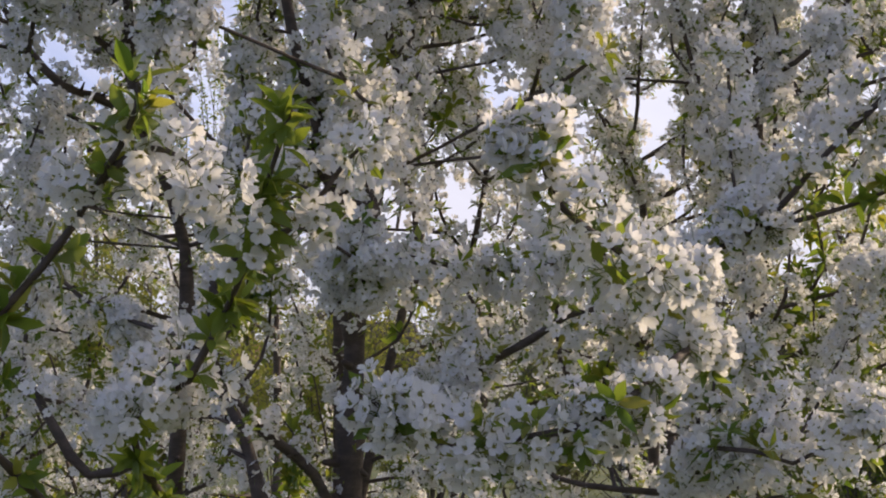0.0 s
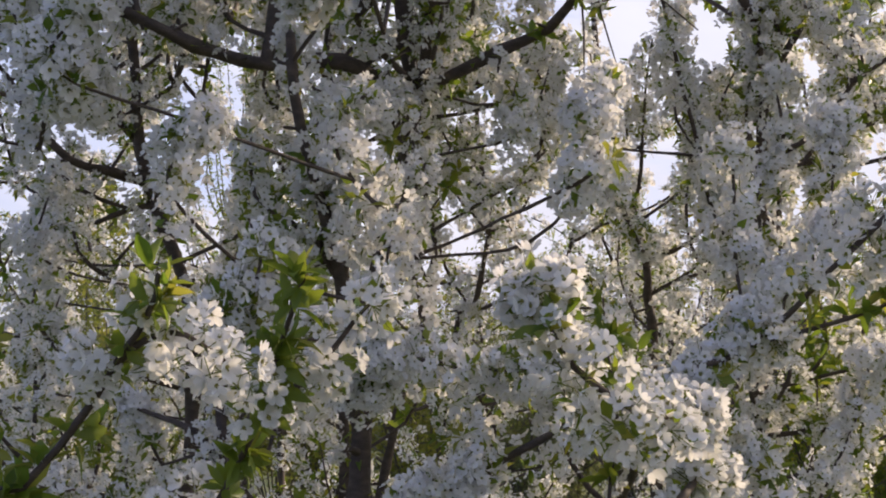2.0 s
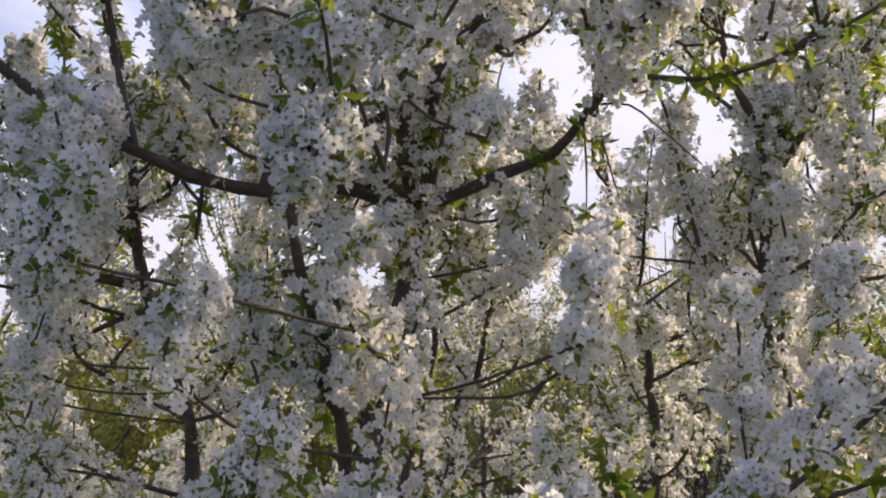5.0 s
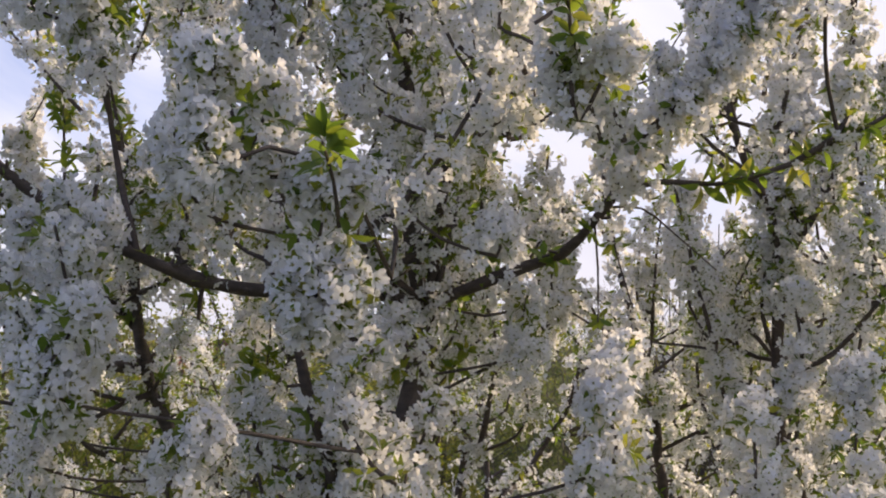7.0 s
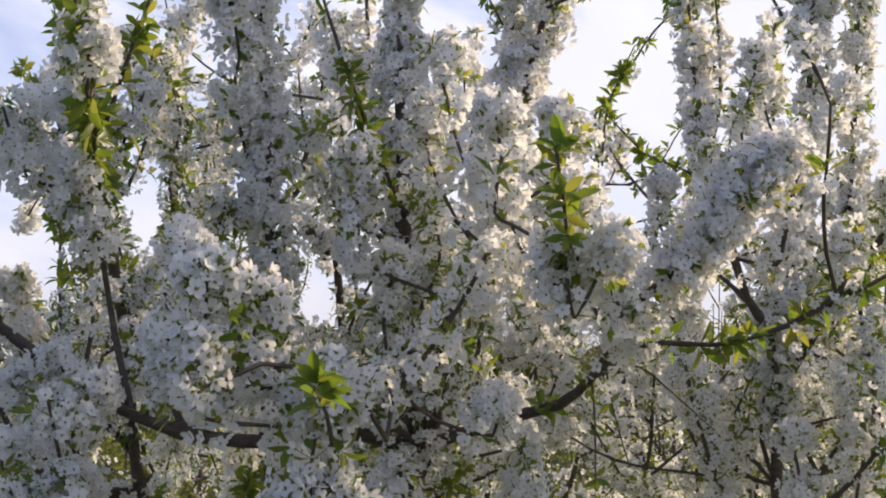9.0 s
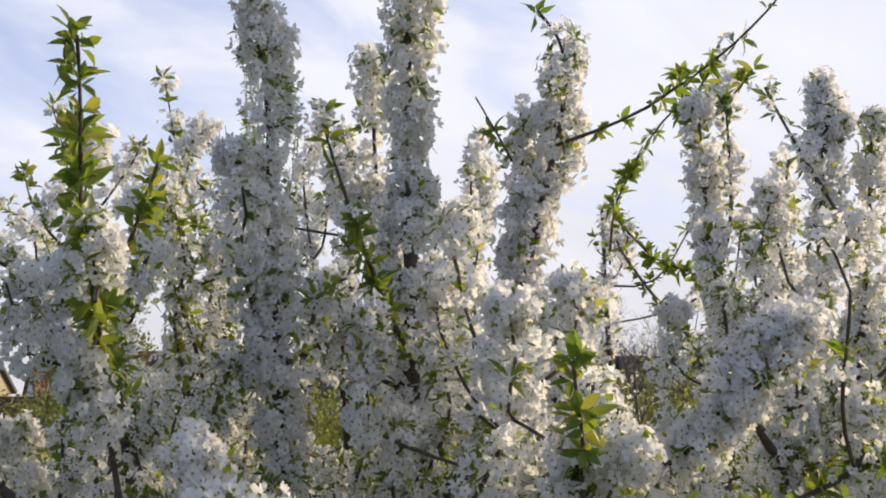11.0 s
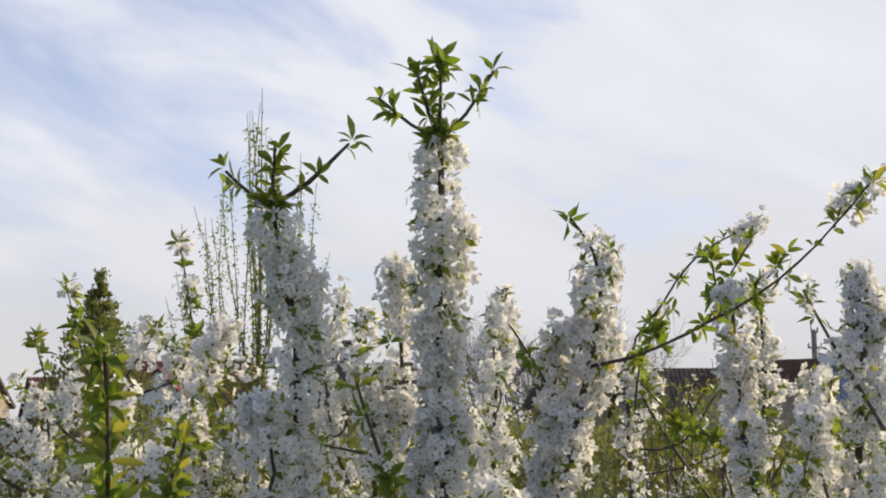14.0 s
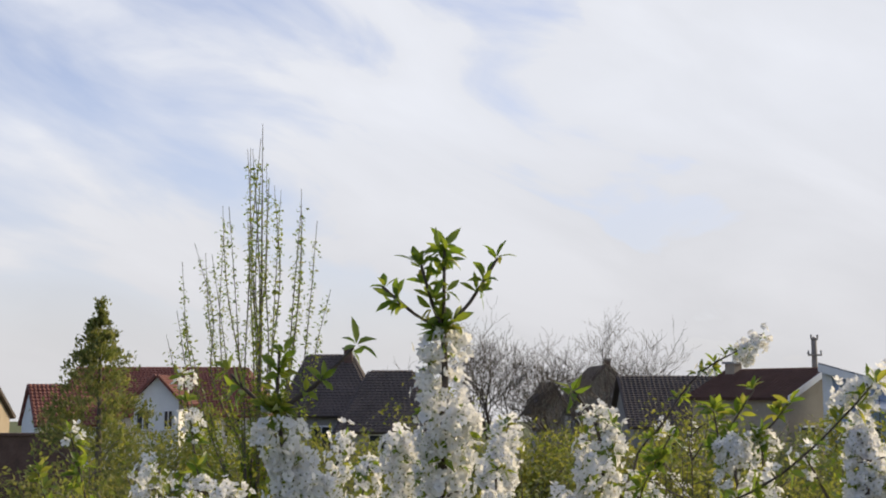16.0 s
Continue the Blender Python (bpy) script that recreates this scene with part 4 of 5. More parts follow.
shoot(central, [(-0.143, 2.196, 1.617), (-0.141, 2.083, 1.716), (-0.119, 2.117, 1.851), (-0.096, 2.143, 1.969)], 0.006, 0.003, sleeve=0.06, dens=1.0)
shoot(central, [(-0.048, 2.291, 1.667), (-0.053, 2.275, 1.794), (-0.092, 2.307, 1.942), (-0.050, 2.340, 2.086)], 0.006, 0.003, sleeve=0.055, dens=0.8)
shoot(right, [(0.722, 2.811, 1.533), (0.671, 2.686, 1.730), (0.696, 2.659, 1.953), (0.684, 2.636, 2.140)], 0.006, 0.003, sleeve=0.055, dens=1.0)
shoot(right, [(0.754, 2.657, 1.836), (0.729, 2.633, 2.035), (0.741, 2.610, 2.221), (0.716, 2.598, 2.321)], 0.006, 0.003, sleeve=0.055, dens=1.0)
shoot(right, [(0.814, 3.074, 1.857), (0.896, 2.848, 2.058), (0.904, 2.729, 2.204), (0.930, 2.707, 2.385)], 0.007, 0.003, sleeve=0.055, dens=1.0)
shoot(right, [(0.806, 3.074, 1.857), (0.648, 2.942, 2.106), (0.620, 2.917, 2.314), (0.551, 2.897, 2.479)], 0.007, 0.003, sleeve=0.055, dens=0.9)
shoot(central, [(-0.099, 2.620, 2.140), (-0.127, 2.411, 2.198), (-0.268, 2.307, 2.225), (-0.312, 2.294, 2.336)], 0.008, 0.003, sleeve=0.055, dens=0.9, a=0.2)
shoot(left, [(-0.800, 3.050, 2.600), (-0.956, 3.197, 3.019), (-1.044, 3.216, 3.280), (-1.103, 3.188, 3.508)], 0.005, 0.002, sleeve=0.03, dens=0.05, leaf=1.9, tuft=1)
shoot(left, [(-0.950, 2.900, 2.500), (-1.119, 3.350, 3.005), (-1.238, 3.526, 3.213), (-1.286, 3.506, 3.382)], 0.005, 0.002, sleeve=0.03, dens=0.05, leaf=1.9, tuft=1)
shoot(central, [(-0.709, 2.290, 2.170), (-0.696, 2.195, 2.291), (-0.664, 2.164, 2.380), (-0.639, 2.157, 2.441)], 0.006, 0.003, sleeve=0.06, dens=1.2)
shoot(central, [(-0.771, 2.200, 2.086), (-0.720, 2.106, 2.194), (-0.674, 2.078, 2.256)], 0.005, 0.003, sleeve=0.06, dens=1.2, near=1)
shoot(right, [(0.591, 3.109, 3.459), (0.636, 3.120, 3.538), (0.687, 3.110, 3.618)], 0.004, 0.002, sleeve=0.03, dens=0.04, leaf=2.0, tuft=1)
shoot(right, [(0.588, 3.109, 3.459), (0.592, 3.123, 3.509), (0.581, 3.117, 3.563)], 0.003, 0.002, sleeve=0.03, dens=0.04, leaf=2.0, tuft=1)
shoot(right, [(0.591, 3.112, 3.438), (0.709, 3.124, 3.502), (0.775, 3.114, 3.582)], 0.004, 0.002, sleeve=0.03, dens=0.04, leaf=2.0, tuft=1)
shoot(central, [(0.297, 2.283, 2.482), (0.339, 2.261, 2.500), (0.389, 2.249, 2.509)], 0.006, 0.006, sleeve=0.045, dens=0.7)
shoot(central, [(-0.185, 2.480, 1.560), (-0.214, 2.360, 1.840), (-0.240, 2.270, 1.965), (-0.266, 2.220, 2.060), (-0.293, 2.188, 2.188), (-0.300, 2.170, 2.300)], 0.017, 0.010, sleeve=0.045, dens=0.12, a=0.3)
shoot(central, [(0.296, 2.310, 2.470), (0.350, 2.300, 2.462), (0.403, 2.295, 2.420), (0.489, 2.290, 2.344)], 0.0030, 0.0014, sleeve=0.03, dens=0.04, leaf=0.2)
shoot(central, [(0.262, 2.325, 2.446), (0.266, 2.310, 2.350), (0.264, 2.305, 2.246)], 0.0026, 0.0013, sleeve=0.03, dens=0.04, leaf=0.15)
shoot(central, [(0.288, 2.310, 2.465), (0.300, 2.300, 2.380), (0.327, 2.295, 2.279)], 0.0026, 0.0013, sleeve=0.03, dens=0.04, leaf=0.15)
shoot(middle, [(-0.270, 3.500, 1.000), (-0.110, 3.520, 1.750), (-0.040, 3.530, 2.050), (-0.057, 3.527, 2.167), (-0.075, 3.500, 2.350), (-0.050, 3.480, 2.600)], 0.016, 0.007, sleeve=0.045, dens=0.2, a=0.4)
shoot(back, [(0.020, 4.190, 1.600), (0.250, 4.500, 1.800), (0.371, 4.595, 1.957), (0.431, 4.450, 2.075), (0.470, 4.400, 2.250)], 0.014, 0.007, sleeve=0.045, dens=0.3, a=0.4)
shoot(back, [(0.371, 4.595, 1.957), (0.420, 4.580, 1.965), (0.520, 4.560, 2.000)], 0.006, 0.003, sleeve=0.04, dens=0.2)
shoot(right, [(0.830, 2.990, 2.450), (0.960, 3.000, 2.680), (1.000, 3.000, 2.900), (1.030, 3.000, 3.200), (1.050, 3.000, 3.430)], 0.009, 0.004, sleeve=0.054, dens=1.3, a=0.25, leaf=0.9)
crown_fork(central, -0.118, 2.434, 3.735, [(0.002, 0.0, 0.175), (0.112, 0.02, 0.15), (-0.125, 0.01, 0.09), (-0.045, -0.03, 0.13)])
crown_fork(central, -0.436, 2.267, 3.572, [(0.005, 0.0, 0.115), (0.145, 0.0, 0.12), (-0.09, 0.02, 0.07)])

gap(0.000, 0.000, 1.450, 0.050, 0.274, 0.018)
gap(0.000, 0.000, 1.450, 0.155, 0.262, 0.018)
gap(0.000, 0.000, 1.450, -0.030, 0.154, 0.018)
gap(-0.018, -0.054, 1.758, 0.162, 0.256, 0.024)
gap(-0.018, -0.054, 1.758, 0.094, 0.117, 0.018)
gap(-0.032, -0.019, 2.106, 0.217, 0.164, 0.021)
gap(-0.032, -0.019, 2.106, 0.171, 0.131, 0.018)
gap(-0.032, -0.019, 2.106, -0.343, 0.241, 0.040)
gap(-0.018, -0.048, 2.487, -0.087, 0.093, 0.018)
gap(-0.018, -0.048, 2.487, 0.152, 0.130, 0.024)
gap(-0.018, -0.048, 2.487, 0.007, 0.304, 0.026)
gap(-0.011, -0.036, 1.577, 0.181, 0.301, 0.022)
gap(-0.011, -0.036, 1.577, -0.267, 0.185, 0.018)
gap(0.000, 0.000, 1.450, -0.277, 0.242, 0.020, 2.92)
gap(0.000, 0.000, 1.450, -0.269, 0.281, 0.020, 2.92)
gap(0.000, 0.000, 1.450, -0.012, 0.306, 0.020, 2.52)
gap(0.000, 0.000, 1.450, -0.026, 0.281, 0.020, 2.52)
gap(0.000, 0.000, 1.450, 0.007, 0.311, 0.020, 2.52)
gap(0.000, 0.000, 1.450, 0.033, 0.175, 0.010, 4.12)
gap(0.000, 0.000, 1.450, 0.031, 0.146, 0.010, 4.12)
gap(0.000, 0.000, 1.450, -0.067, 0.062, 0.020, 2.42)
gap(0.000, 0.000, 1.450, -0.060, 0.030, 0.020, 2.42)
gap(0.000, 0.000, 1.450, -0.080, -0.025, 0.020, 2.42)
gap(0.000, 0.000, 1.450, 0.039, 0.030, 0.020, 2.02)
gap(0.000, 0.000, 1.450, 0.063, 0.048, 0.020, 2.02)
gap(0.000, 0.000, 1.450, -0.158, -0.039, 0.020, 2.12)
gap(0.000, 0.000, 1.450, -0.121, -0.048, 0.020, 2.22)
gap(0.000, 0.000, 1.450, -0.213, 0.128, 0.020, 3.02)
gap(0.000, 0.000, 1.450, 0.158, 0.175, 0.010, 3.62)
gap(-0.011, -0.036, 1.577, -0.218, 0.308, 0.020, 2.32)
gap(-0.011, -0.036, 1.577, -0.184, 0.301, 0.020, 2.32)
gap(-0.011, -0.036, 1.577, -0.278, 0.238, 0.020, 3.02)
gap(-0.011, -0.036, 1.577, -0.253, 0.209, 0.020, 3.02)
gap(-0.011, -0.036, 1.577, -0.286, 0.209, 0.020, 3.02)
gap(-0.011, -0.036, 1.577, -0.012, 0.252, 0.020, 2.52)
gap(-0.011, -0.036, 1.577, 0.036, 0.281, 0.020, 2.52)
gap(-0.011, -0.036, 1.577, 0.035, 0.142, 0.010, 4.12)
gap(-0.011, -0.036, 1.577, 0.025, 0.095, 0.010, 4.12)
gap(-0.011, -0.036, 1.577, 0.166, 0.123, 0.010, 3.62)
gap(-0.011, -0.036, 1.577, 0.195, 0.161, 0.010, 3.62)
gap(-0.011, -0.036, 1.577, -0.058, 0.007, 0.020, 2.42)
gap(-0.018, -0.054, 1.758, -0.239, 0.246, 0.020, 2.32)
gap(-0.018, -0.054, 1.758, -0.211, 0.233, 0.020, 2.32)
gap(-0.018, -0.054, 1.758, -0.173, 0.224, 0.020, 2.32)
gap(-0.018, -0.054, 1.758, -0.261, 0.169, 0.020, 3.02)
gap(-0.018, -0.054, 1.758, -0.284, 0.146, 0.020, 2.92)
gap(-0.018, -0.054, 1.758, -0.251, 0.141, 0.020, 3.02)
gap(-0.018, -0.054, 1.758, -0.238, 0.108, 0.020, 3.02)
gap(-0.018, -0.054, 1.758, -0.215, 0.052, 0.020, 3.02)
gap(-0.018, -0.054, 1.758, 0.007, 0.198, 0.020, 2.52)
gap(-0.018, -0.054, 1.758, 0.055, 0.227, 0.020, 2.47)
gap(-0.018, -0.054, 1.758, 0.132, 0.300, 0.020, 2.27)
gap(-0.018, -0.054, 1.758, -0.026, 0.155, 0.020, 2.52)
gap(-0.018, -0.054, 1.758, 0.030, 0.066, 0.010, 4.12)
gap(-0.018, -0.054, 1.758, 0.016, 0.020, 0.010, 4.12)
gap(-0.018, -0.054, 1.758, 0.170, 0.066, 0.010, 3.62)
gap(-0.018, -0.054, 1.758, 0.168, 0.020, 0.010, 3.62)
gap(-0.018, -0.054, 1.758, 0.194, 0.089, 0.010, 3.62)
gap(-0.018, -0.054, 1.758, -0.053, 0.047, 0.020, 2.42)
gap(-0.018, -0.054, 1.758, 0.269, 0.251, 0.020, 2.92)
gap(-0.032, -0.019, 2.106, -0.240, 0.102, 0.020, 2.32)
gap(-0.032, -0.019, 2.106, -0.212, 0.093, 0.020, 2.32)
gap(-0.032, -0.019, 2.106, -0.169, 0.086, 0.020, 2.37)
gap(-0.032, -0.019, 2.106, -0.247, 0.046, 0.020, 3.02)
gap(-0.032, -0.019, 2.106, -0.232, 0.005, 0.020, 3.02)
gap(-0.032, -0.019, 2.106, -0.261, 0.023, 0.020, 2.97)
gap(-0.032, -0.019, 2.106, -0.016, 0.074, 0.020, 2.52)
gap(-0.032, -0.019, 2.106, 0.017, 0.070, 0.020, 2.52)
gap(-0.032, -0.019, 2.106, 0.068, 0.098, 0.020, 2.42)
gap(-0.032, -0.019, 2.106, 0.134, 0.154, 0.020, 2.22)
gap(-0.032, -0.019, 2.106, 0.027, 0.216, 0.020, 2.22)
gap(-0.032, -0.019, 2.106, 0.050, 0.236, 0.020, 2.17)
gap(-0.032, -0.019, 2.106, 0.265, 0.145, 0.020, 2.82)
gap(-0.032, -0.019, 2.106, 0.281, 0.112, 0.020, 2.82)
gap(-0.032, -0.019, 2.106, -0.006, 0.005, 0.020, 2.52)
gap(-0.032, -0.019, 2.106, 0.172, -0.045, 0.010, 3.62)
gap(-0.032, -0.019, 2.106, 0.276, 0.037, 0.020, 2.82)
gap(-0.018, -0.048, 2.487, -0.246, -0.052, 0.020, 2.32)
gap(-0.018, -0.048, 2.487, -0.223, -0.059, 0.020, 2.32)
gap(-0.018, -0.048, 2.487, -0.177, -0.066, 0.020, 2.37)
gap(-0.018, -0.048, 2.487, -0.335, -0.004, 0.020, 2.32)
gap(-0.018, -0.048, 2.487, -0.098, 0.074, 0.010, 3.29)
gap(-0.018, -0.048, 2.487, -0.106, 0.102, 0.010, 3.29)
gap(-0.018, -0.048, 2.487, -0.137, 0.005, 0.020, 2.38)
gap(-0.018, -0.048, 2.487, 0.256, 0.042, 0.020, 2.82)
gap(-0.018, -0.048, 2.487, 0.270, 0.023, 0.020, 2.82)
gap(-0.018, -0.048, 2.487, 0.283, 0.084, 0.020, 2.92)
gap(-0.018, -0.048, 2.487, -0.012, -0.063, 0.020, 2.52)
gap(-0.018, -0.048, 2.487, 0.126, -0.007, 0.020, 2.22)
gap(0.000, 0.000, 1.450, -0.002, 0.172, 0.028)
gap(0.000, 0.000, 1.450, -0.030, 0.175, 0.018)
gap(0.000, 0.000, 1.450, 0.046, 0.276, 0.018)
gap(0.000, 0.000, 1.450, 0.153, 0.261, 0.014)
gap(0.000, 0.000, 1.450, 0.102, 0.175, 0.010)
gap(0.000, 0.000, 1.450, -0.226, 0.104, 0.010)
gap(-0.018, -0.054, 1.758, 0.165, 0.261, 0.013)
gap(-0.018, -0.054, 1.758, 0.203, 0.286, 0.016)
gap(-0.018, -0.054, 1.758, 0.101, 0.122, 0.016)
gap(-0.018, -0.054, 1.758, 0.067, 0.293, 0.013)
gap(-0.018, -0.054, 1.758, 0.109, 0.220, 0.010)
gap(-0.018, -0.054, 1.758, 0.017, 0.085, 0.012)
gap(-0.018, -0.054, 1.758, 0.203, 0.099, 0.012)
gap(-0.018, -0.054, 1.758, -0.082, 0.170, 0.009)
gap(-0.032, -0.019, 2.106, 0.189, 0.271, 0.018)
gap(-0.032, -0.019, 2.106, 0.158, 0.151, 0.010)
gap(-0.032, -0.019, 2.106, 0.219, 0.170, 0.010)
gap(-0.032, -0.019, 2.106, -0.355, 0.296, 0.028)
gap(-0.032, -0.019, 2.106, -0.347, 0.218, 0.022)
gap(-0.032, -0.019, 2.106, -0.261, 0.271, 0.018)
gap(-0.032, -0.019, 2.106, 0.112, 0.218, 0.012)
FRONT = (central, left, middle, right)
for x, y, z, rise, lean in ((-0.571, 1.73, 2.17, 0.12, 0.02), (-0.41, 1.825, 2.00, 0.12, 0.03), (-0.35, 1.62, 2.50, 0.16, 0.0),
                            (-0.30, 1.71, 2.49, 0.13, 0.02), (-0.42, 1.78, 2.45, 0.12, -0.02), (0.164, 1.84, 2.66, 0.16, 0.02), (0.22, 1.83, 2.59, 0.13, 0.04),
                            (0.06, 1.89, 2.78, 0.16, 0.0), (0.24, 1.95, 2.07, 0.14, 0.0), (0.06, 2.04, 2.37, 0.06, 0.0), (0.26, 2.05, 2.10, 0.18, 0.02),
                            (-0.69, 2.09, 2.32, 0.16, -0.02), (-0.76, 2.09, 2.24, 0.16, -0.03), (-0.73, 2.21, 2.42, 0.14, 0.0), (-0.65, 2.06, 2.75, 0.20, 0.0),
                            (0.51, 2.13, 2.00, 0.18, 0.0), (0.475, 2.16, 2.73, 0.18, 0.05), (0.54, 2.20, 2.79, 0.16, 0.05), (-0.13, 2.23, 2.00, 0.10, 0.0),
                            (-0.20, 2.22, 1.97, 0.10, -0.02), (-0.11, 2.48, 2.25, 0.04, 0.0), (-0.18, 2.26, 2.78, 0.20, 0.0), (-0.82, 2.33, 2.37, 0.16, -0.03),
                            (-0.92, 2.55, 2.55, 0.20, -0.03), (0.60, 3.10, 2.55, 0.20, 0.0), (-0.61, 2.44, 1.56, 0.14, -0.03), (-0.15, 2.15, 1.64, 0.08, 0.05),
                            (0.49, 1.91, 1.38, 0.14, 0.05), (0.44, 1.93, 1.70, 0.12, 0.05), (0.62, 2.03, 1.86, 0.14, 0.05), (0.15, 2.60, 2.26, 0.12, 0.0), (0.13, 2.70, 2.37, 0.12, 0.0),
                            (-0.30, 1.75, 1.78, 0.12, 0.02), (-0.07, 2.15, 1.43, 0.08, 0.05), (0.72, 2.25, 2.05, 0.18, 0.0), (0.80, 2.35, 1.62, 0.18, 0.03),
                            (-0.575, 1.80, 2.93, 0.10, 0.0), (-0.79, 2.10, 2.86, 0.12, -0.02), (0.183, 2.11, 2.87, 0.10, 0.0), (-0.02, 2.11, 2.99, 0.10, 0.0),
                            (-0.05, 2.20, 2.90, 0.12, 0.0), (0.50, 2.86, 2.87, 0.14, 0.0)):
    spray(FRONT, x, y, z, rise, lean)
for x, y, z, rise in ((-1.08, 3.2, 2.00, 0.20), (-1.02, 2.9, 1.85, 0.20), (-1.15, 3.4, 2.15, 0.20), (-0.95, 2.8, 2.05, 0.18), (-1.10, 3.3, 1.75, 0.20), (0.22, 3.1, 2.62, 0.20), (0.26, 3.0, 2.45, 0.20), (-0.61, 3.6, 2.34, 0.24), (-0.58, 3.4, 2.20, 0.20), (-0.56, 3.5, 2.46, 0.20)):
    spray(FRONT, x, y, z, rise, 0.02, dens=1.2)
for x, y, z, rise in ((-1.38, 3.90, 3.05, 0.14), (-0.74, 3.08, 3.17, 0.16), (-0.06, 3.00, 3.08, 0.18), (0.17, 2.83, 3.18, 0.22), (0.82, 3.94, 3.16, 0.22),
                      (0.655, 2.61, 3.08, 0.18), (0.12, 2.90, 3.00, 0.18), (-1.05, 3.30, 3.05, 0.18), (-0.888, 3.22, 3.37, 0.08), (-0.79, 3.12, 3.29, 0.08),
                      (-1.02, 2.95, 3.20, 0.08), (-0.646, 2.87, 3.33, 0.12), (-0.41, 3.25, 3.43, 0.14), (-0.33, 3.125, 3.33, 0.20), (0.06, 3.60, 3.42, 0.20),
                      (0.077, 4.17, 3.28, 0.16), (0.685, 3.20, 3.32, 0.12), (0.567, 3.99, 3.23, 0.14), (-0.537, 2.75, 3.08, 0.14), (0.71, 2.63, 3.18, 0.14), (0.85, 3.61, 3.16, 0.20)):
    spray((*FRONT, back_right, back), x, y, z, rise, 0.02, sleeve=0.043, dens=1.0)
thicket(FRONT, (-1.15, 2.2, 1.75), (1.3, 3.3, 2.6), 50, 41)
thicket(FRONT, (-1.15, 2.1, 2.45), (1.3, 3.5, 2.95), 42, 44)
thicket(FRONT, (-1.2, 1.9, 0.85), (1.3, 3.5, 1.8), 38, 42)
thicket((central, left), (-1.25, 2.2, 2.7), (-0.55, 3.3, 3.1), 16, 45)
thicket((central, middle), (-0.6, 2.2, 2.45), (0.3, 3.4, 2.85), 18, 46)
thicket(FRONT, (-1.1, 1.9, 1.3), (1.25, 3.4, 2.9), 70, 47, dens=0.13, r0=0.0045)
thicket((back, back_right, right), (0.15, 2.9, 1.7), (0.95, 4.5, 2.75), 34, 48, fine=0)
thicket((back, back_right, middle), (-1.3, 3.4, 1.1), (1.7, 4.7, 2.8), 56, 43, fine=0)
thicket((back, middle, central), (0.0, 3.0, 2.1), (0.38, 4.4, 2.6), 15, 50, fine=0)
thicket((central, right, back_right), (0.42, 2.6, 2.4), (0.66, 3.5, 2.85), 7, 51, fine=0)
thicket((central, middle, left), (-0.75, 2.5, 2.5), (0.25, 3.6, 2.9), 18, 53, fine=0)
thicket((left,), (-1.25, 2.6, 2.1), (-0.65, 3.8, 2.75), 13, 52, fine=0)
thicket((left,), (-1.5, 2.8, 1.3), (-0.7, 4.2, 2.2), 16, 54, fine=0)
thicket((back_right, right), (0.45, 3.0, 2.15), (1.35, 4.3, 2.95), 40, 49, fine=0)


def row_tree(x, y, seed, top, reach, count, label="blossoming cherry tree in the row behind, white and leafy"):
    rng = np.random.default_rng(seed)
    t = cherry_tree(x, y, label)
    stem = [(x, y, -0.03), (x + rng.uniform(-0.05, 0.05), y, 0.8), (x + rng.uniform(-0.1, 0.1), y + 0.05, 1.7), (x + rng.uniform(-0.12, 0.12), y, top - 0.2)]
    shoot(t, stem, 0.035, 0.006, sleeve=0.05, dens=0.6, a=0.45, fine=0, label="trunk", rng=rng)
    fill(t, stem[1:], count, reach, top, seed + 1, fine=0, dens=0.45)
    return t


row_tree(-1.75, 3.1, 101, 2.9, 0.8, 13)
row_tree(-1.8, 4.5, 117, 2.75, 1.0, 15)
# added beyond the right edge of view, to keep sun off the near blossom
row_tree(1.95, 2.7, 103, 3.3, 0.75, 22)
rowed = [row_tree(-2.3, 5.4, 111, 2.65, 1.1, 16), row_tree(-0.7, 5.6, 113, 2.6, 1.1, 16), row_tree(1.0, 5.5, 115, 2.6, 1.1, 16)]
for k, (src, x, y, turn) in enumerate([(0, 2.6, 5.6, 70), (1, -3.4, 7.8, 130), (2, -1.6, 8.0, 200), (0, 0.2, 7.9, 160)]):
    copy_thing(rowed[src], pose(x, y, -0.03, 0, 0, turn))


# ---- shrubs and far trees ----
def leaf_cloud(name, spots, mat, parent, size, rng, label=""):
    """Many small folded leaves at given places."""
    sv, st = small_leaf()
    shapes = [(sv * size, st, np.zeros(len(st), int))]
    return strewn(name, shapes, [(p, frame_to(rng.standard_normal(3) + np.array([0, 0, 0.6]), rng), rng.uniform(0.6, 1.3), 0) for p in spots], (mat,), parent, label)


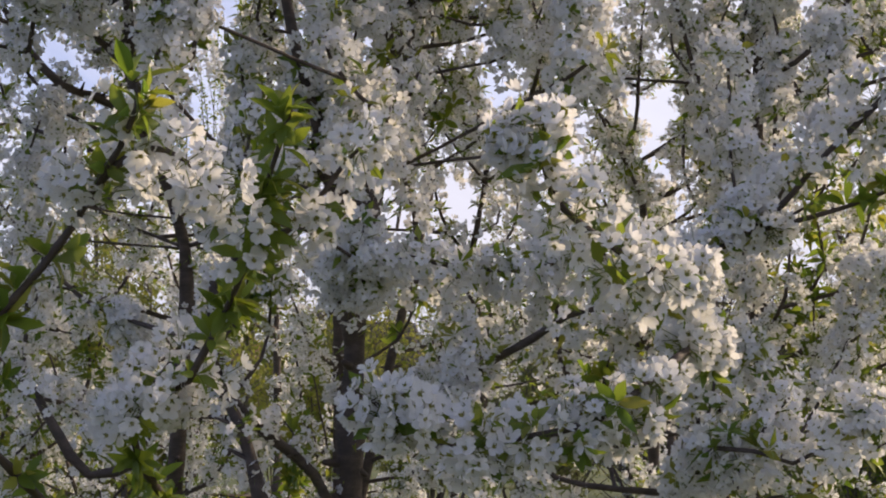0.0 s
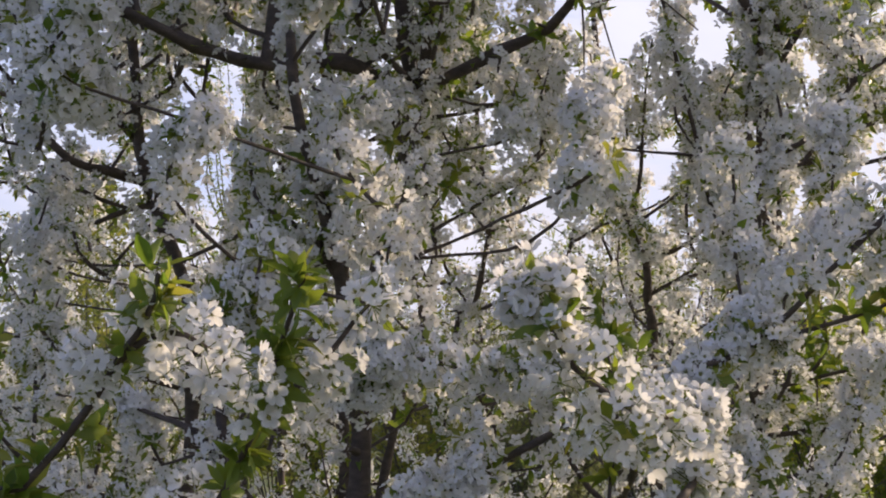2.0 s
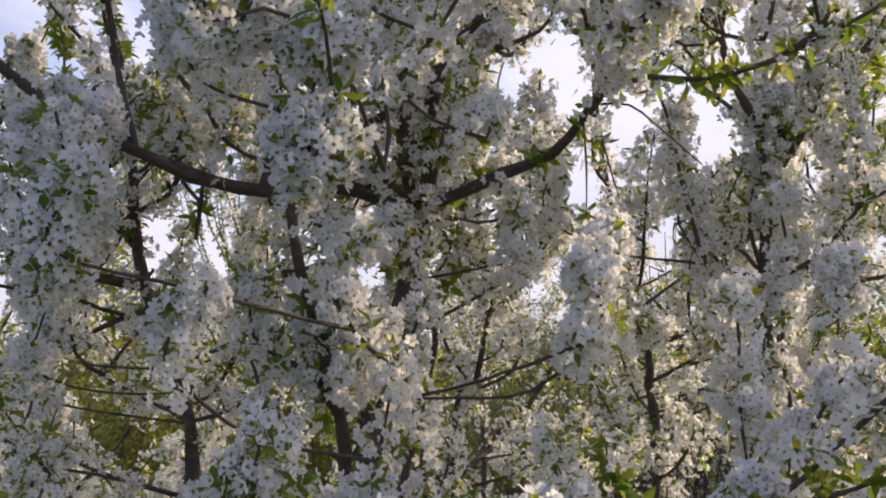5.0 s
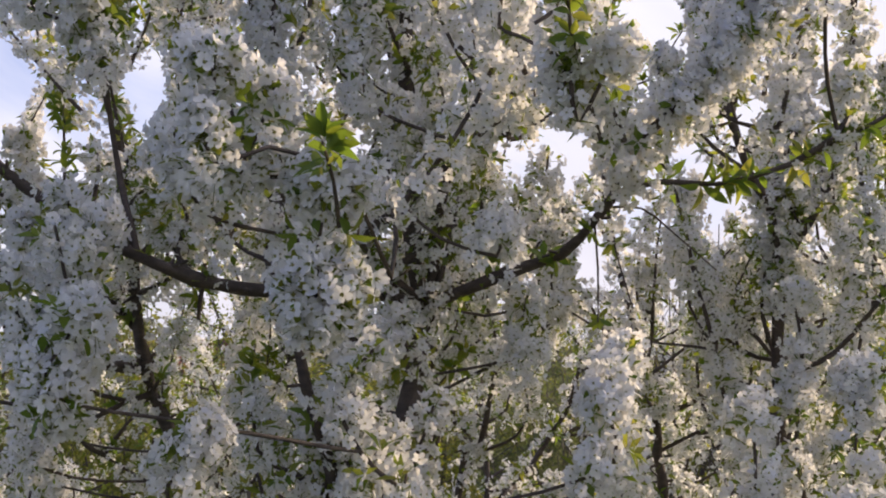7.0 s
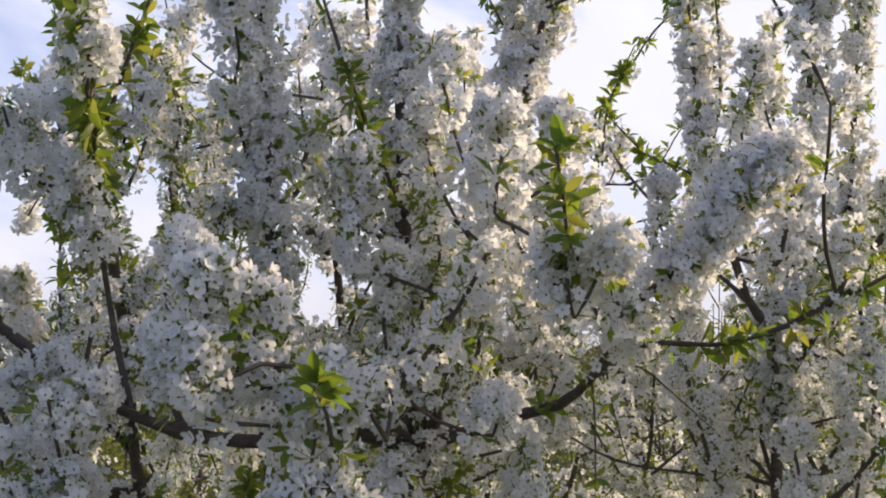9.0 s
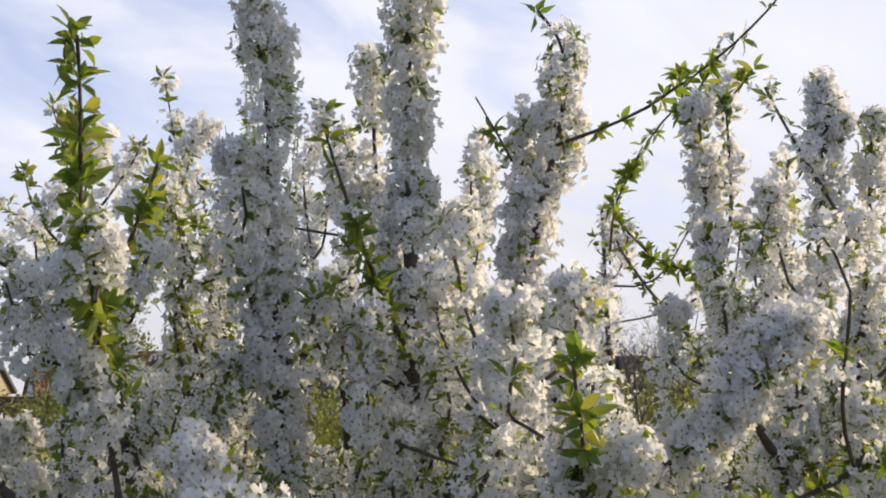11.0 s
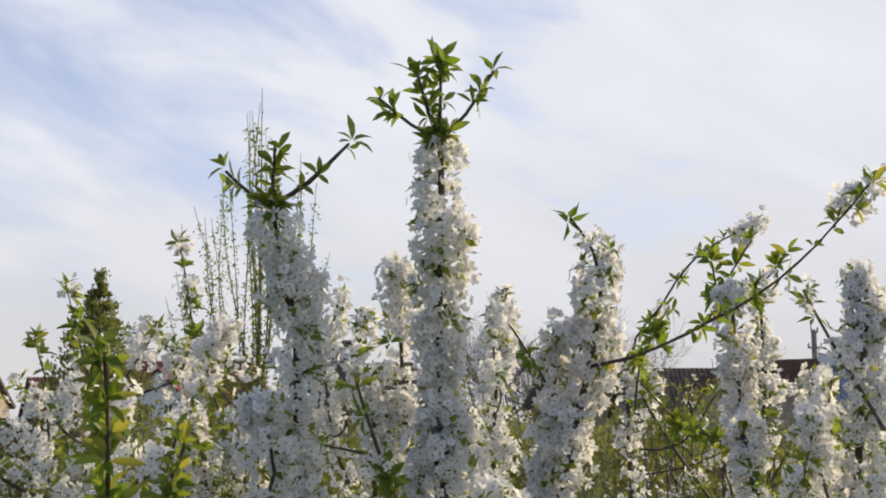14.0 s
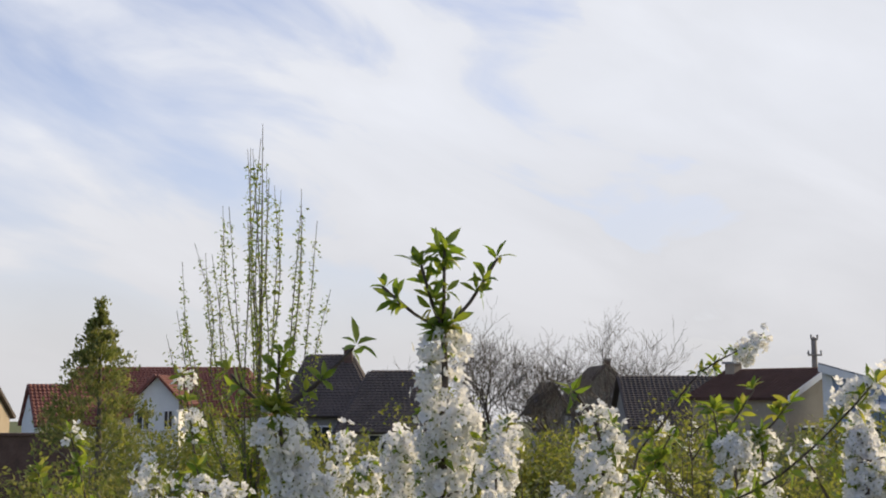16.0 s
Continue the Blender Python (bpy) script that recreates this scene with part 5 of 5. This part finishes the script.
def shrub(name, x, y, height, width, mat, size, leaves, stems, label, seed, flowers=0, upright=0.5, category="shrub", kind_mat=None, bare_tips=0.0):
    """A many-stemmed shrub: curved stems with side twigs, leaves or flowers along them."""
    rng = np.random.default_rng(seed)
    sh = thing(name, (x, y, -0.03), label, category)
    places, blooms = [], []
    for k in range(stems):
        turn, out = 2.4 * k + rng.uniform(-0.4, 0.4), width * 0.5 * np.sqrt(rng.uniform(0.02, 1))
        h = height * rng.uniform(0.72, 1.0) * (1 - 0.35 * (out / (width * 0.5 + 1e-6)) ** 2)
        d = np.array([np.cos(turn), np.sin(turn), 0])
        base = np.array([x, y, -0.03]) + d * out * 0.15
        pts = [base, base + d * out * (0.5 - 0.3 * upright) + [0, 0, h * 0.35], base + d * out * (0.9 - 0.25 * upright) + [0, 0, h * 0.7], base + d * out * 0.9 + [0, 0, h]]
        line = smooth_line(pts, height / 14)
        pieces = [(*tube(line, height * 0.0048, height * 0.0009, 5, rng), 0)]
        for j in range(int(10 + height)):
            u = rng.integers(len(line) // 4, len(line) - 1)
            e = line[u] + rng.standard_normal(3) * width * 0.10 * np.array([1, 1, 0.4]) + [0, 0, height * 0.08]
            twig = smooth_line([line[u], (line[u] + e) / 2 + rng.standard_normal(3) * width * 0.02, e], height / 12)
            pieces.append((*tube(twig, height * 0.0021, height * 0.0008, 3, rng), 0))
            for q in range(leaves // (stems * 8)):
                w = twig[rng.integers(len(twig))] + rng.standard_normal(3) * size * 1.4
                places.append(w)
        for q in range(leaves // (stems * 4)):
            u = rng.uniform(0.3, 1.0 - bare_tips) * (len(line) - 1.01)
            i = int(u)
            places.append(line[i] + (line[i + 1] - line[i]) * (u - i) + rng.standard_normal(3) * size * 1.2)
        v, t, i = merged(pieces)
        child("stem", mesh_of("stem", v, t, i, (kind_mat or GREY_BARK,)), sh)
    leaf_cloud("foliage", places, mat, sh, size, rng)
    if flowers:
        pick = rng.choice(len(places), min(flowers, len(places)), replace=False)
        spots = [(places[i], frame_to(rng.standard_normal(3) + [0, -0.4, 0.4], rng), rng.uniform(0.7, 1.0), rng.integers(6)) for i in pick]
        strewn("blossom", CLUSTERS[0], spots, FLOWER_MATS, sh, "sparse pale blossom")
    return sh


def thuja(x, y, height, width, seed):
    """A dense conifer cone of many flat sprays round a straight trunk."""
    rng = np.random.default_rng(seed)
    th = thing("thuja_tree", (x, y, -0.03), "dense dark green conical thuja with a ragged tip", "tree")
    v, t = tube(smooth_line([(x, y, -0.03), (x + 0.03, y, height * 0.5), (x, y, height * 0.99)], 0.3), 0.09, 0.008, 8, rng)
    child("trunk", mesh_of("trunk", v, t, None, (GREY_BARK,)), th)
    sv, st = small_leaf()
    spots = []
    for k in range(430):
        u = 0.97 * rng.uniform(0, 1) ** 1.3
        a = rng.uniform(0, 6.283)
        full = width * 0.5 * (1 - math.exp(-((1 - u) * height / 1.25) ** 1.45)) * rng.uniform(0.70, 1.15) + 0.03
        root = np.array([x, y, 0.1 + u * (height - 0.12)])
        out = np.array([math.cos(a), math.sin(a), 0])
        for q in range(58):
            w = rng.uniform(0.15, 1.0) ** 0.7
            spread = (0.05 + 0.13 * (1 - abs(2 * w - 1.2))) * min(1.0, full / 0.35)
            p = root + out * full * w + np.array([0, 0, full * (0.55 * w - 0.45 * w * w)]) + rng.standard_normal(3) * spread * 0.40
            m = frame_to(out * 0.6 + np.array([0, 0, 1.0]) + 0.6 * rng.standard_normal(3), rng)
            spots.append((p, np.stack([m[:, 2], m[:, 0], m[:, 1]], 1), rng.uniform(0.03, 0.08), 0))
    for q in range(260):
        z = height - 0.55 * rng.uniform(0, 1) ** 1.5
        m = frame_to(np.array([0, 0, 1.0]) + 0.7 * rng.standard_normal(3), rng)
        spots.append((np.array([x, y, z]) + rng.standard_normal(3) * [0.035, 0.035, 0.02] * (1 + 2 * (height - z)), np.stack([m[:, 2], m[:, 0], m[:, 1]], 1), rng.uniform(0.03, 0.08), 0))
    strewn("crown", [(sv, st, np.zeros(len(st), int))], spots, (THUJA,), th)


def bare_tree(x, y, height, spread, seed, label):
    """A leafless tree that forks again and again into fine twigs."""
    rng = np.random.default_rng(seed)
    bt = thing("bare_tree", (x, y, -0.7), label, "tree", "leafless trees among the houses")
    twigs = []

    def grow(p, d, length, r, depth, home):
        e = p + d * length
        bend = rng.standard_normal(3) * length * 0.08
        line = smooth_line([p, (p + e) / 2 + bend, e], length / 3) if depth < 5 else np.array([p, (p + e) / 2 + bend, e])
        home.append((*tube(line, r, r * 0.6, 5 if depth < 3 else 3, rng, 0.03), 0))
        if depth == 7:
            return
        phase = rng.uniform(0, 6.283)
        for k in range(4 if depth == 0 else 3 if depth < 5 else 2):
            turn = 2.4 * k + phase + rng.uniform(-0.5, 0.5)
            side = np.array([math.cos(turn), math.sin(turn), 0]) * rng.uniform(0.35, 0.95) * spread * 0.62
            nd = d + side + [-(p[0] - x) * 0.05, -(p[1] - y) * 0.05, rng.uniform(-0.1, 0.25)]
            grow(line[rng.integers(len(line) // 3, len(line))], nd / np.linalg.norm(nd), length * rng.uniform(0.68, 0.92), max(r * 0.60, 0.009), depth + 1, twigs if depth >= 1 else home)

    wood = []
    grow(np.array([x, y, -0.8]), np.array([0.02, 0, 1.0]), height * 0.31, height * 0.016, 0, wood)
    v, t, i = merged(wood)
    child("trunk", mesh_of("trunk", v, t, i, (BARK,)), bt)
    v, t, i = merged(twigs)
    child("crown", mesh_of("crown", v, t, i, (GREY_BARK,)), bt)


def poplar_sapling(x, y, height, seed):
    """Tall rods that stand close together, with small fresh leaves on the lower three quarters."""
    rng = np.random.default_rng(seed)
    pt = thing("poplar_sapling", (x, y, -0.03), "tall slim poplar with upright rods and tiny fresh leaves", "tree")
    places = []
    for k in range(26):
        lean = rng.uniform(-1, 1)
        h = height * (1 - 0.31 * abs(lean) ** 1.7) * rng.uniform(0.88, 0.99) if k else height
        foot = np.array([x, y, rng.uniform(0.3, 0.42) * height if k else -0.03])
        off = np.array([lean * 0.92, rng.uniform(-0.5, 0.5), 0]) * (1 if k else 0)
        sway = lambda: np.array([rng.uniform(-0.07, 0.07), rng.uniform(-0.07, 0.07), 0]) * (1 if k else 0.3)
        rise = np.array([0, 0, h - foot[2]])
        line = smooth_line([foot, foot + off * 0.32 + rise * 0.2 + sway(), foot + off * 0.66 + rise * 0.45 + sway(), foot + off * 0.85 + rise * 0.7 + sway(), foot + off + rise + sway()], 0.16)
        v, t = tube(line, 0.04 if k == 0 else 0.011, 0.003, 5, rng)
        child("trunk" if k == 0 else "rod", mesh_of("rod", v, t, None, (GREY_BARK,)), pt)
        for q in range(400):
            u = rng.uniform(0.05, 1) ** 1.6 * 0.95 * (len(line) - 1.01)
            i = int(u)
            places.append(line[i] + (line[i + 1] - line[i]) * (u - i) + rng.standard_normal(3) * 0.022)
    leaf_cloud("foliage", places, LEAF, pt, 0.041, rng)


poplar_sapling(-2.0, 12.5, 6.45, 51)
thuja(-4.62, 16.0, 4.85, 1.7, 57)
shrub("shrub", -1.35, 13.5, 3.85, 1.6, SHRUB, 0.05, 4200, 14, "tall olive-green shrub with slender twigs", 53, upright=0.9)
shrub("shrub", 0.95, 11.5, 3.55, 1.9, SILVER, 0.045, 8000, 24, "pale grey-green upright shrub in fresh leaf", 54, upright=0.9)
shrub("flowering_shrub", 1.8, 9.6, 3.78, 1.9, SHRUB, 0.026, 2600, 44, "twiggy shrub with small pale pink blossom", 55, flowers=1100, upright=0.6, kind_mat=BARK)
shrub("shrub", 3.5, 10.6, 3.7, 2.0, LEAF, 0.05, 9000, 22, "yellow-green leafy shrub in sunlight", 56, upright=0.5)
shrub("shrub", -3.2, 12.0, 3.6, 2.6, SHRUB, 0.06, 7500, 24, "dark green dense leafy shrub", 57, upright=0.3)
shrub("shrub", -4.8, 14.0, 2.95, 1.9, THUJA, 0.07, 10000, 24, "very dark green dense hedge shrub", 58, upright=0.3)
shrub("shrub", 5.4, 12.5, 3.7, 2.6, SHRUB, 0.06, 9000, 24, "green leafy shrub in sunlight", 59, upright=0.4)
shrub("shrub", -0.2, 15.0, 3.8, 2.8, SHRUB, 0.06, 7500, 24, "olive-green rounded leafy shrub", 60, upright=0.4)
shrub("shrub", 2.9, 17.0, 4.0, 3.4, SHRUB, 0.07, 7500, 24, "green spreading leafy shrub", 61, upright=0.4)
shrub("shrub", -2.6, 19.0, 3.3, 3.4, SHRUB, 0.07, 7500, 24, "green spreading leafy shrub", 62, upright=0.4)
shrub("shrub", 6.5, 19.0, 3.5, 3.6, SHRUB, 0.07, 7500, 24, "green spreading leafy shrub", 63, upright=0.4)
for k in range(9):
    shrub("hedge_shrub", -9.5 + 3.0 * k, 33 + 1.5 * math.sin(2.1 * k), 3.25 + 0.35 * math.sin(1.7 * k), 4.2, SHRUB if k % 3 else SILVER, 0.14, 3600, 16,
          "tall olive-green hedge shrub before the houses", 200 + k, upright=0.35)
bare_tree(2.3, 58.0, 8.0, 1.4, 71, "leafless grey walnut tree with fine twigs")
bare_tree(5.9, 60.0, 8.4, 1.5, 72, "leafless grey walnut tree with a wide crown")
bare_tree(9.6, 66.0, 7.6, 1.4, 73, "small leafless grey tree")
bare_tree(-1.2, 64.0, 6.2, 1.5, 74, "small leafless grey tree")


# ---- houses ----
def gable_house(name, x0, x1, y0, y1, eave, ridge, wall_mat, roof_mat, label, along="x", courses=22, over=0.4, windows=(), seed=0, dormer=None, chimneys=(), trim=None, hips=(0, 0)):
    """A house with a pitched roof. along: the direction of the ridge; hips: how far its ends lean in. windows: (x, z, width, height) on the near wall."""
    rng = np.random.default_rng(seed)
    cx, cy = (x0 + x1) / 2, (y0 + y1) / 2
    h = thing(name, (cx, cy, -0.05), label, "house", "village houses")
    th = 0.35
    boxed("wall", (x0, y0, -1.1), (x1, y0 + th, eave), wall_mat, h)
    boxed("wall", (x0, y1 - th, -1.1), (x1, y1, eave), wall_mat, h)
    boxed("wall", (x0, y0 + th, -1.1), (x0 + th, y1 - th, eave), wall_mat, h)
    boxed("wall", (x1 - th, y0 + th, -1.1), (x1, y1 - th, eave), wall_mat, h)
    if along == "x":
        for gx in [g for g, lean in zip((x0, x1 - th), hips) if not lean]:
            slab("gable", [(gx, y0, eave + 0.003), (gx, y1, eave + 0.003), (gx, cy, ridge - 0.05)], th, wall_mat, h)
        r0, r1 = x0 - over + hips[0], x1 + over - hips[1]
        sides = [((x0 - over, y0 - over), (x1 + over, y0 - over), (r1, cy), (r0, cy)), ((x1 + over, y1 + over), (x0 - over, y1 + over), (r0, cy), (r1, cy))]
        if hips[0]:
            sides.append(((x0 - over, y1 + over), (x0 - over, y0 - over), (r0, cy - 0.05), (r0, cy + 0.05)))
        if hips[1]:
            sides.append(((x1 + over, y0 - over), (x1 + over, y1 + over), (r1, cy + 0.05), (r1, cy - 0.05)))
        half = (y1 - y0) / 2
    else:
        for gy in (y0 + th, y1):
            slab("gable", [(x0, gy, eave + 0.003), (x1, gy, eave + 0.003), (cx, gy, ridge - 0.05)], th, wall_mat, h)
        sides = [((x0 - over, y1 + over), (x0 - over, y0 - over), (cx, y0 - over), (cx, y1 + over)), ((x1 + over, y0 - over), (x1 + over, y1 + over), (cx, y1 + over), (cx, y0 - over))]
        half = (x1 - x0) / 2
    drop = (ridge - eave) / half * over
    for a, b, c, d in sides:
        lo = [Vector((*a, eave - drop)), Vector((*b, eave - drop))]
        hi = [Vector((*d, ridge)), Vector((*c, ridge))]
        roof = slab("roof", [lo[0], lo[1], hi[1], hi[0]], 0.10, roof_mat, h)
        up = (lo[1] - lo[0]).cross(hi[0] - lo[0]).normalized()
        for k in range(courses):
            u0, u1 = k / courses, (k + 1.08) / courses
            p = [lo[0].lerp(hi[0], u0), lo[1].lerp(hi[1], u0), lo[1].lerp(hi[1], min(u1, 1)), lo[0].lerp(hi[0], min(u1, 1))]
            bm = bmesh.new()
            n = max(6, int((p[1] - p[0]).length / 0.2))
            lower, upper = [], []
            for i in range(n * 2 + 1):
                wave = 0.14 + (0.035 if i % 2 else 0.0)
                lower.append(bm.verts.new(p[0].lerp(p[1], i / (2 * n)) + up * wave))
                upper.append(bm.verts.new(p[3].lerp(p[2], i / (2 * n)) + up * (wave - 0.045)))
            base = [bm.verts.new(v.co - up * 0.05) for v in lower]
            for i in range(n * 2):
                bm.faces.new((lower[i], lower[i + 1], upper[i + 1], upper[i]))
                bm.faces.new((base[i], base[i + 1], lower[i + 1], lower[i]))
            part("tile_course", bm, roof_mat, roof)
    for wx, wz, ww, wh in windows:
        win = boxed("window", (wx - ww / 2, y0 - 0.05, wz), (wx + ww / 2, y0 - 0.004, wz + wh), WHITE_BOARD, h, "white framed window", 0.01)
        boxed("pane", (wx - ww / 2 + 0.07, y0 - 0.062, wz + 0.07), (wx - 0.03, y0 - 0.052, wz + wh - 0.07), DARK_GLASS, win)
        boxed("pane", (wx + 0.03, y0 - 0.062, wz + 0.07), (wx + ww / 2 - 0.07, y0 - 0.052, wz + wh - 0.07), DARK_GLASS, win)
        boxed("sill", (wx - ww / 2 - 0.08, y0 - 0.14, wz - 0.06), (wx + ww / 2 + 0.08, y0 - 0.004, wz - 0.002), GREY_WALL, win)
    for px, py, top, wide in chimneys:
        ch = boxed("chimney", (px - wide / 2, py - wide / 2, eave), (px + wide / 2, py + wide / 2, top), BEIGE if trim else BRICK, h, "square masonry chimney", 0.02)
        boxed("cap", (px - wide / 2 - 0.08, py - wide / 2 - 0.08, top + 0.003), (px + wide / 2 + 0.08, py + wide / 2 + 0.08, top + 0.10), GREY_WALL, ch)
    if trim and along == "y":
        for s in (x0 - over, x1 + over):
            a, b = Vector((s, y0 - over - 0.04, eave - drop)), Vector((cx, y0 - over - 0.04, ridge))
            slab("verge_board", [a - Vector((0, 0, 0.10)), b - Vector((0, 0, 0.10)), b + Vector((0, 0, 0.16)), a + Vector((0, 0, 0.16))], 0.03, trim, h)
    return h


gable_house("house", -20.0, -9.8, 64, 72, 2.75, 5.15, PLASTER, RED_TILE, "white plastered house with a red tiled roof", windows=[(-12.4, 1.5, 0.9, 1.1), (-11.0, 1.5, 0.9, 1.1)], seed=1, hips=(0, 1.6))
wing = gable_house("house", -20.7, -17.4, 60.0, 63.5, 2.3, 4.15, PLASTER, RED_TILE, "low white side wing with a red tiled roof", courses=12, seed=2, over=0.15)
wing.matrix_basis = pose(-18.9, 61.0, -0.05, 0, 0, 30)
gable_house("house", -15.3, -13.1, 60.6, 63.5, 3.45, 4.6, PLASTER, RED_TILE, "white porch gable with a red tiled roof", along="y", courses=12, windows=[(-14.85, 1.95, 0.7, 1.0), (-13.6, 1.95, 0.5, 1.0)], seed=3, over=0.3)
gable_house("house", -7.4, -3.2, 56, 62, 2.9, 5.55, GREY_WALL, DARK_TILE, "grey house with a steep dark brown tiled roof", windows=[(-5.6, 1.1, 1.0, 1.2)], seed=4, over=0.3, hips=(1.2, 1.6), chimneys=[(-4.6, 58.6, 5.85, 0.4)])
gable_house("house", -4.2, -0.9, 50, 55.5, 2.3, 4.65, GREY_WALL, DARK_TILE, "low brown-roofed annexe with grey walls", windows=[(-2.6, 1.0, 1.0, 1.1)], seed=5, over=0.25, hips=(1.3, 0.7))
gable_house("house", 4.9, 6.3, 64, 69, 3.2, 4.3, GREY_WALL, DARK_TILE, "low dark grey outbuilding with a brown roof", along="y", seed=6, courses=6)
gable_house("house", 7.6, 11.0, 70, 77, 3.6, 5.35, GREY_WALL, DARK_TILE, "brown-roofed house with a small chimney", along="y", seed=7, chimneys=[(9.5, 71, 5.7, 0.4)])
gable_house("house", 8.0, 12.9, 52, 58, 2.4, 4.45, GREY_WALL, DARK_TILE, "long low grey house with a dull brown tiled roof", seed=9, over=0.25, windows=[(9.4, 1.0, 1.0, 1.1), (11.4, 1.0, 1.0, 1.1)])
long_house = gable_house("house", 11.4, 16.2, 46, 50.7, 3.55, 4.64, BEIGE, RUST_TILE, "beige house with a rusty brown tiled roof", along="y", seed=8, over=0.2, windows=[(12.6, 1.3, 1.0, 1.2)], chimneys=[(13.5, 50.3, 4.95, 0.5)], trim=WHITE_BOARD)
long_house.matrix_basis = pose(13.46, 49.6, -0.05, 0, 0, 36)
gable_house("house", -18.9, -15.6, 38, 44, 2.9, 4.7, BEIGE, DARK_TILE, "old beige house with a worn gable wall", along="x", seed=10, over=0.15)


def lean_to_house(x0, x1, y0, y1, high, low):
    """A blue house whose single roof slope falls to one side, with white boards along the verge and a porch roof."""
    h = thing("house", ((x0 + x1) / 2, (y0 + y1) / 2, -0.05), "blue plastered house with white verge boards", "house", "village houses")
    th = 0.3
    for gy in (y0 + th, y1):
        slab("wall", [(x0, gy, -0.6), (x1, gy, -0.6), (x1, gy, low), (x0, gy, high)], th, BLUE_WALL, h)
    boxed("wall", (x0, y0 + th, -0.6), (x0 + th, y1 - th, high - 0.05), BLUE_WALL, h)
    boxed("wall", (x1 - th, y0 + th, -0.6), (x1, y1 - th, low - 0.05), BLUE_WALL, h)
    fall = (low - high) / (x1 - x0)
    slab("roof", [(x0 - 0.15, y0 - 0.4, high + 0.02 - 0.15 * fall), (x1 + 0.4, y0 - 0.4, low + 0.02 + 0.4 * fall), (x1 + 0.4, y1 + 0.3, low + 0.02 + 0.4 * fall), (x0 - 0.15, y1 + 0.3, high + 0.02 - 0.15 * fall)], 0.09, GREY_WALL, h)
    slab("verge_board", [(x0 - 0.15, y0 - 0.42, high - 0.16), (x1 + 0.4, y0 - 0.42, low - 0.16 + 0.4 * fall), (x1 + 0.4, y0 - 0.42, low + 0.10 + 0.4 * fall), (x0 - 0.15, y0 - 0.42, high + 0.10)], 0.04, WHITE_BOARD, h, "white painted verge board")
    boxed("corner_board", (x0 - 0.02, y0 - 0.05, -0.6), (x0 + 0.32, y0 - 0.004, high - 0.2), WHITE_BOARD, h, "pale blue corner pilaster", 0.01)
    slab("porch_roof", [(x0 + 1.0, y0 - 1.4, high - 1.25), (x1 + 0.4, y0 - 1.4, low - 0.95), (x1 + 0.4, y0 - 0.004, low - 0.7), (x0 + 1.0, y0 - 0.004, high - 1.0)], 0.08, WHITE_BOARD, h, "white porch roof edge")
    for s in (x0 + 1.1, x1 + 0.2):
        boxed("porch_post", (s, y0 - 1.35, -0.6), (s + 0.12, y0 - 1.23, low - 0.98), WHITE_BOARD, h)
    for wx in (x0 + 1.35, x0 + 3.2):
        win = boxed("window", (wx - 0.5, y0 - 0.05, 1.3), (wx + 0.5, y0 - 0.004, 2.6), WHITE_BOARD, h, "white framed window", 0.01)
        boxed("pane", (wx - 0.42, y0 - 0.062, 1.38), (wx + 0.42, y0 - 0.052, 2.52), DARK_GLASS, win)
    return h


blue_house = lean_to_house(12.95, 18.5, 42, 46, 4.62, 2.95)
blue_house.matrix_basis = pose(16.34, 43.34, -0.05, 0, 0, -18)


def brick_wall(x0, x1, y, top):
    w = tagged(new("garden_wall"), "old brown brick garden wall with a coping", "wall", kind="structure")
    boxed("wall_core", (x0, y, -0.2), (x1, y + 0.22, top - 0.08), BRICK, w)
    boxed("coping", (x0 - 0.05, y - 0.05, top - 0.078), (x1 + 0.05, y + 0.27, top), BRICK, w, "rough brick coping", 0.01)


brick_wall(-13.0, -8.9, 30.0, 2.72)


def utility_pole(x, y, top):
    p = thing("utility_pole", (x, y, -0.05), "grey concrete utility pole with two crossarms and insulators", "pole")
    rng = np.random.default_rng(3)
    v, t = tube(smooth_line([(x, y, -0.7), (x, y, top / 2), (x, y, top)], 0.8), 0.16, 0.12, 8, rng, 0.0)
    child("post", mesh_of("post", v, t, None, (POLE_WOOD,)), p)
    for z, half in ((top - 0.75, 0.32), (top - 0.03, 0.16)):
        arm = boxed("crossarm", (x - half, y - 0.14, z - 0.04), (x + half, y - 0.03, z + 0.04), POLE_WOOD, p, "", 0.01)
        for s in (-1, 1):
            v, t = tube(np.array([(x + s * half * 0.9, y - 0.08, z + 0.042 + 0.04 * k) for k in range(5)]), 0.045, 0.03, 8, rng, 0.25)
            child("insulator", mesh_of("insulator", v, t, None, (GREY_WALL,)), arm)


utility_pole(17.0, 56.0, 6.25)
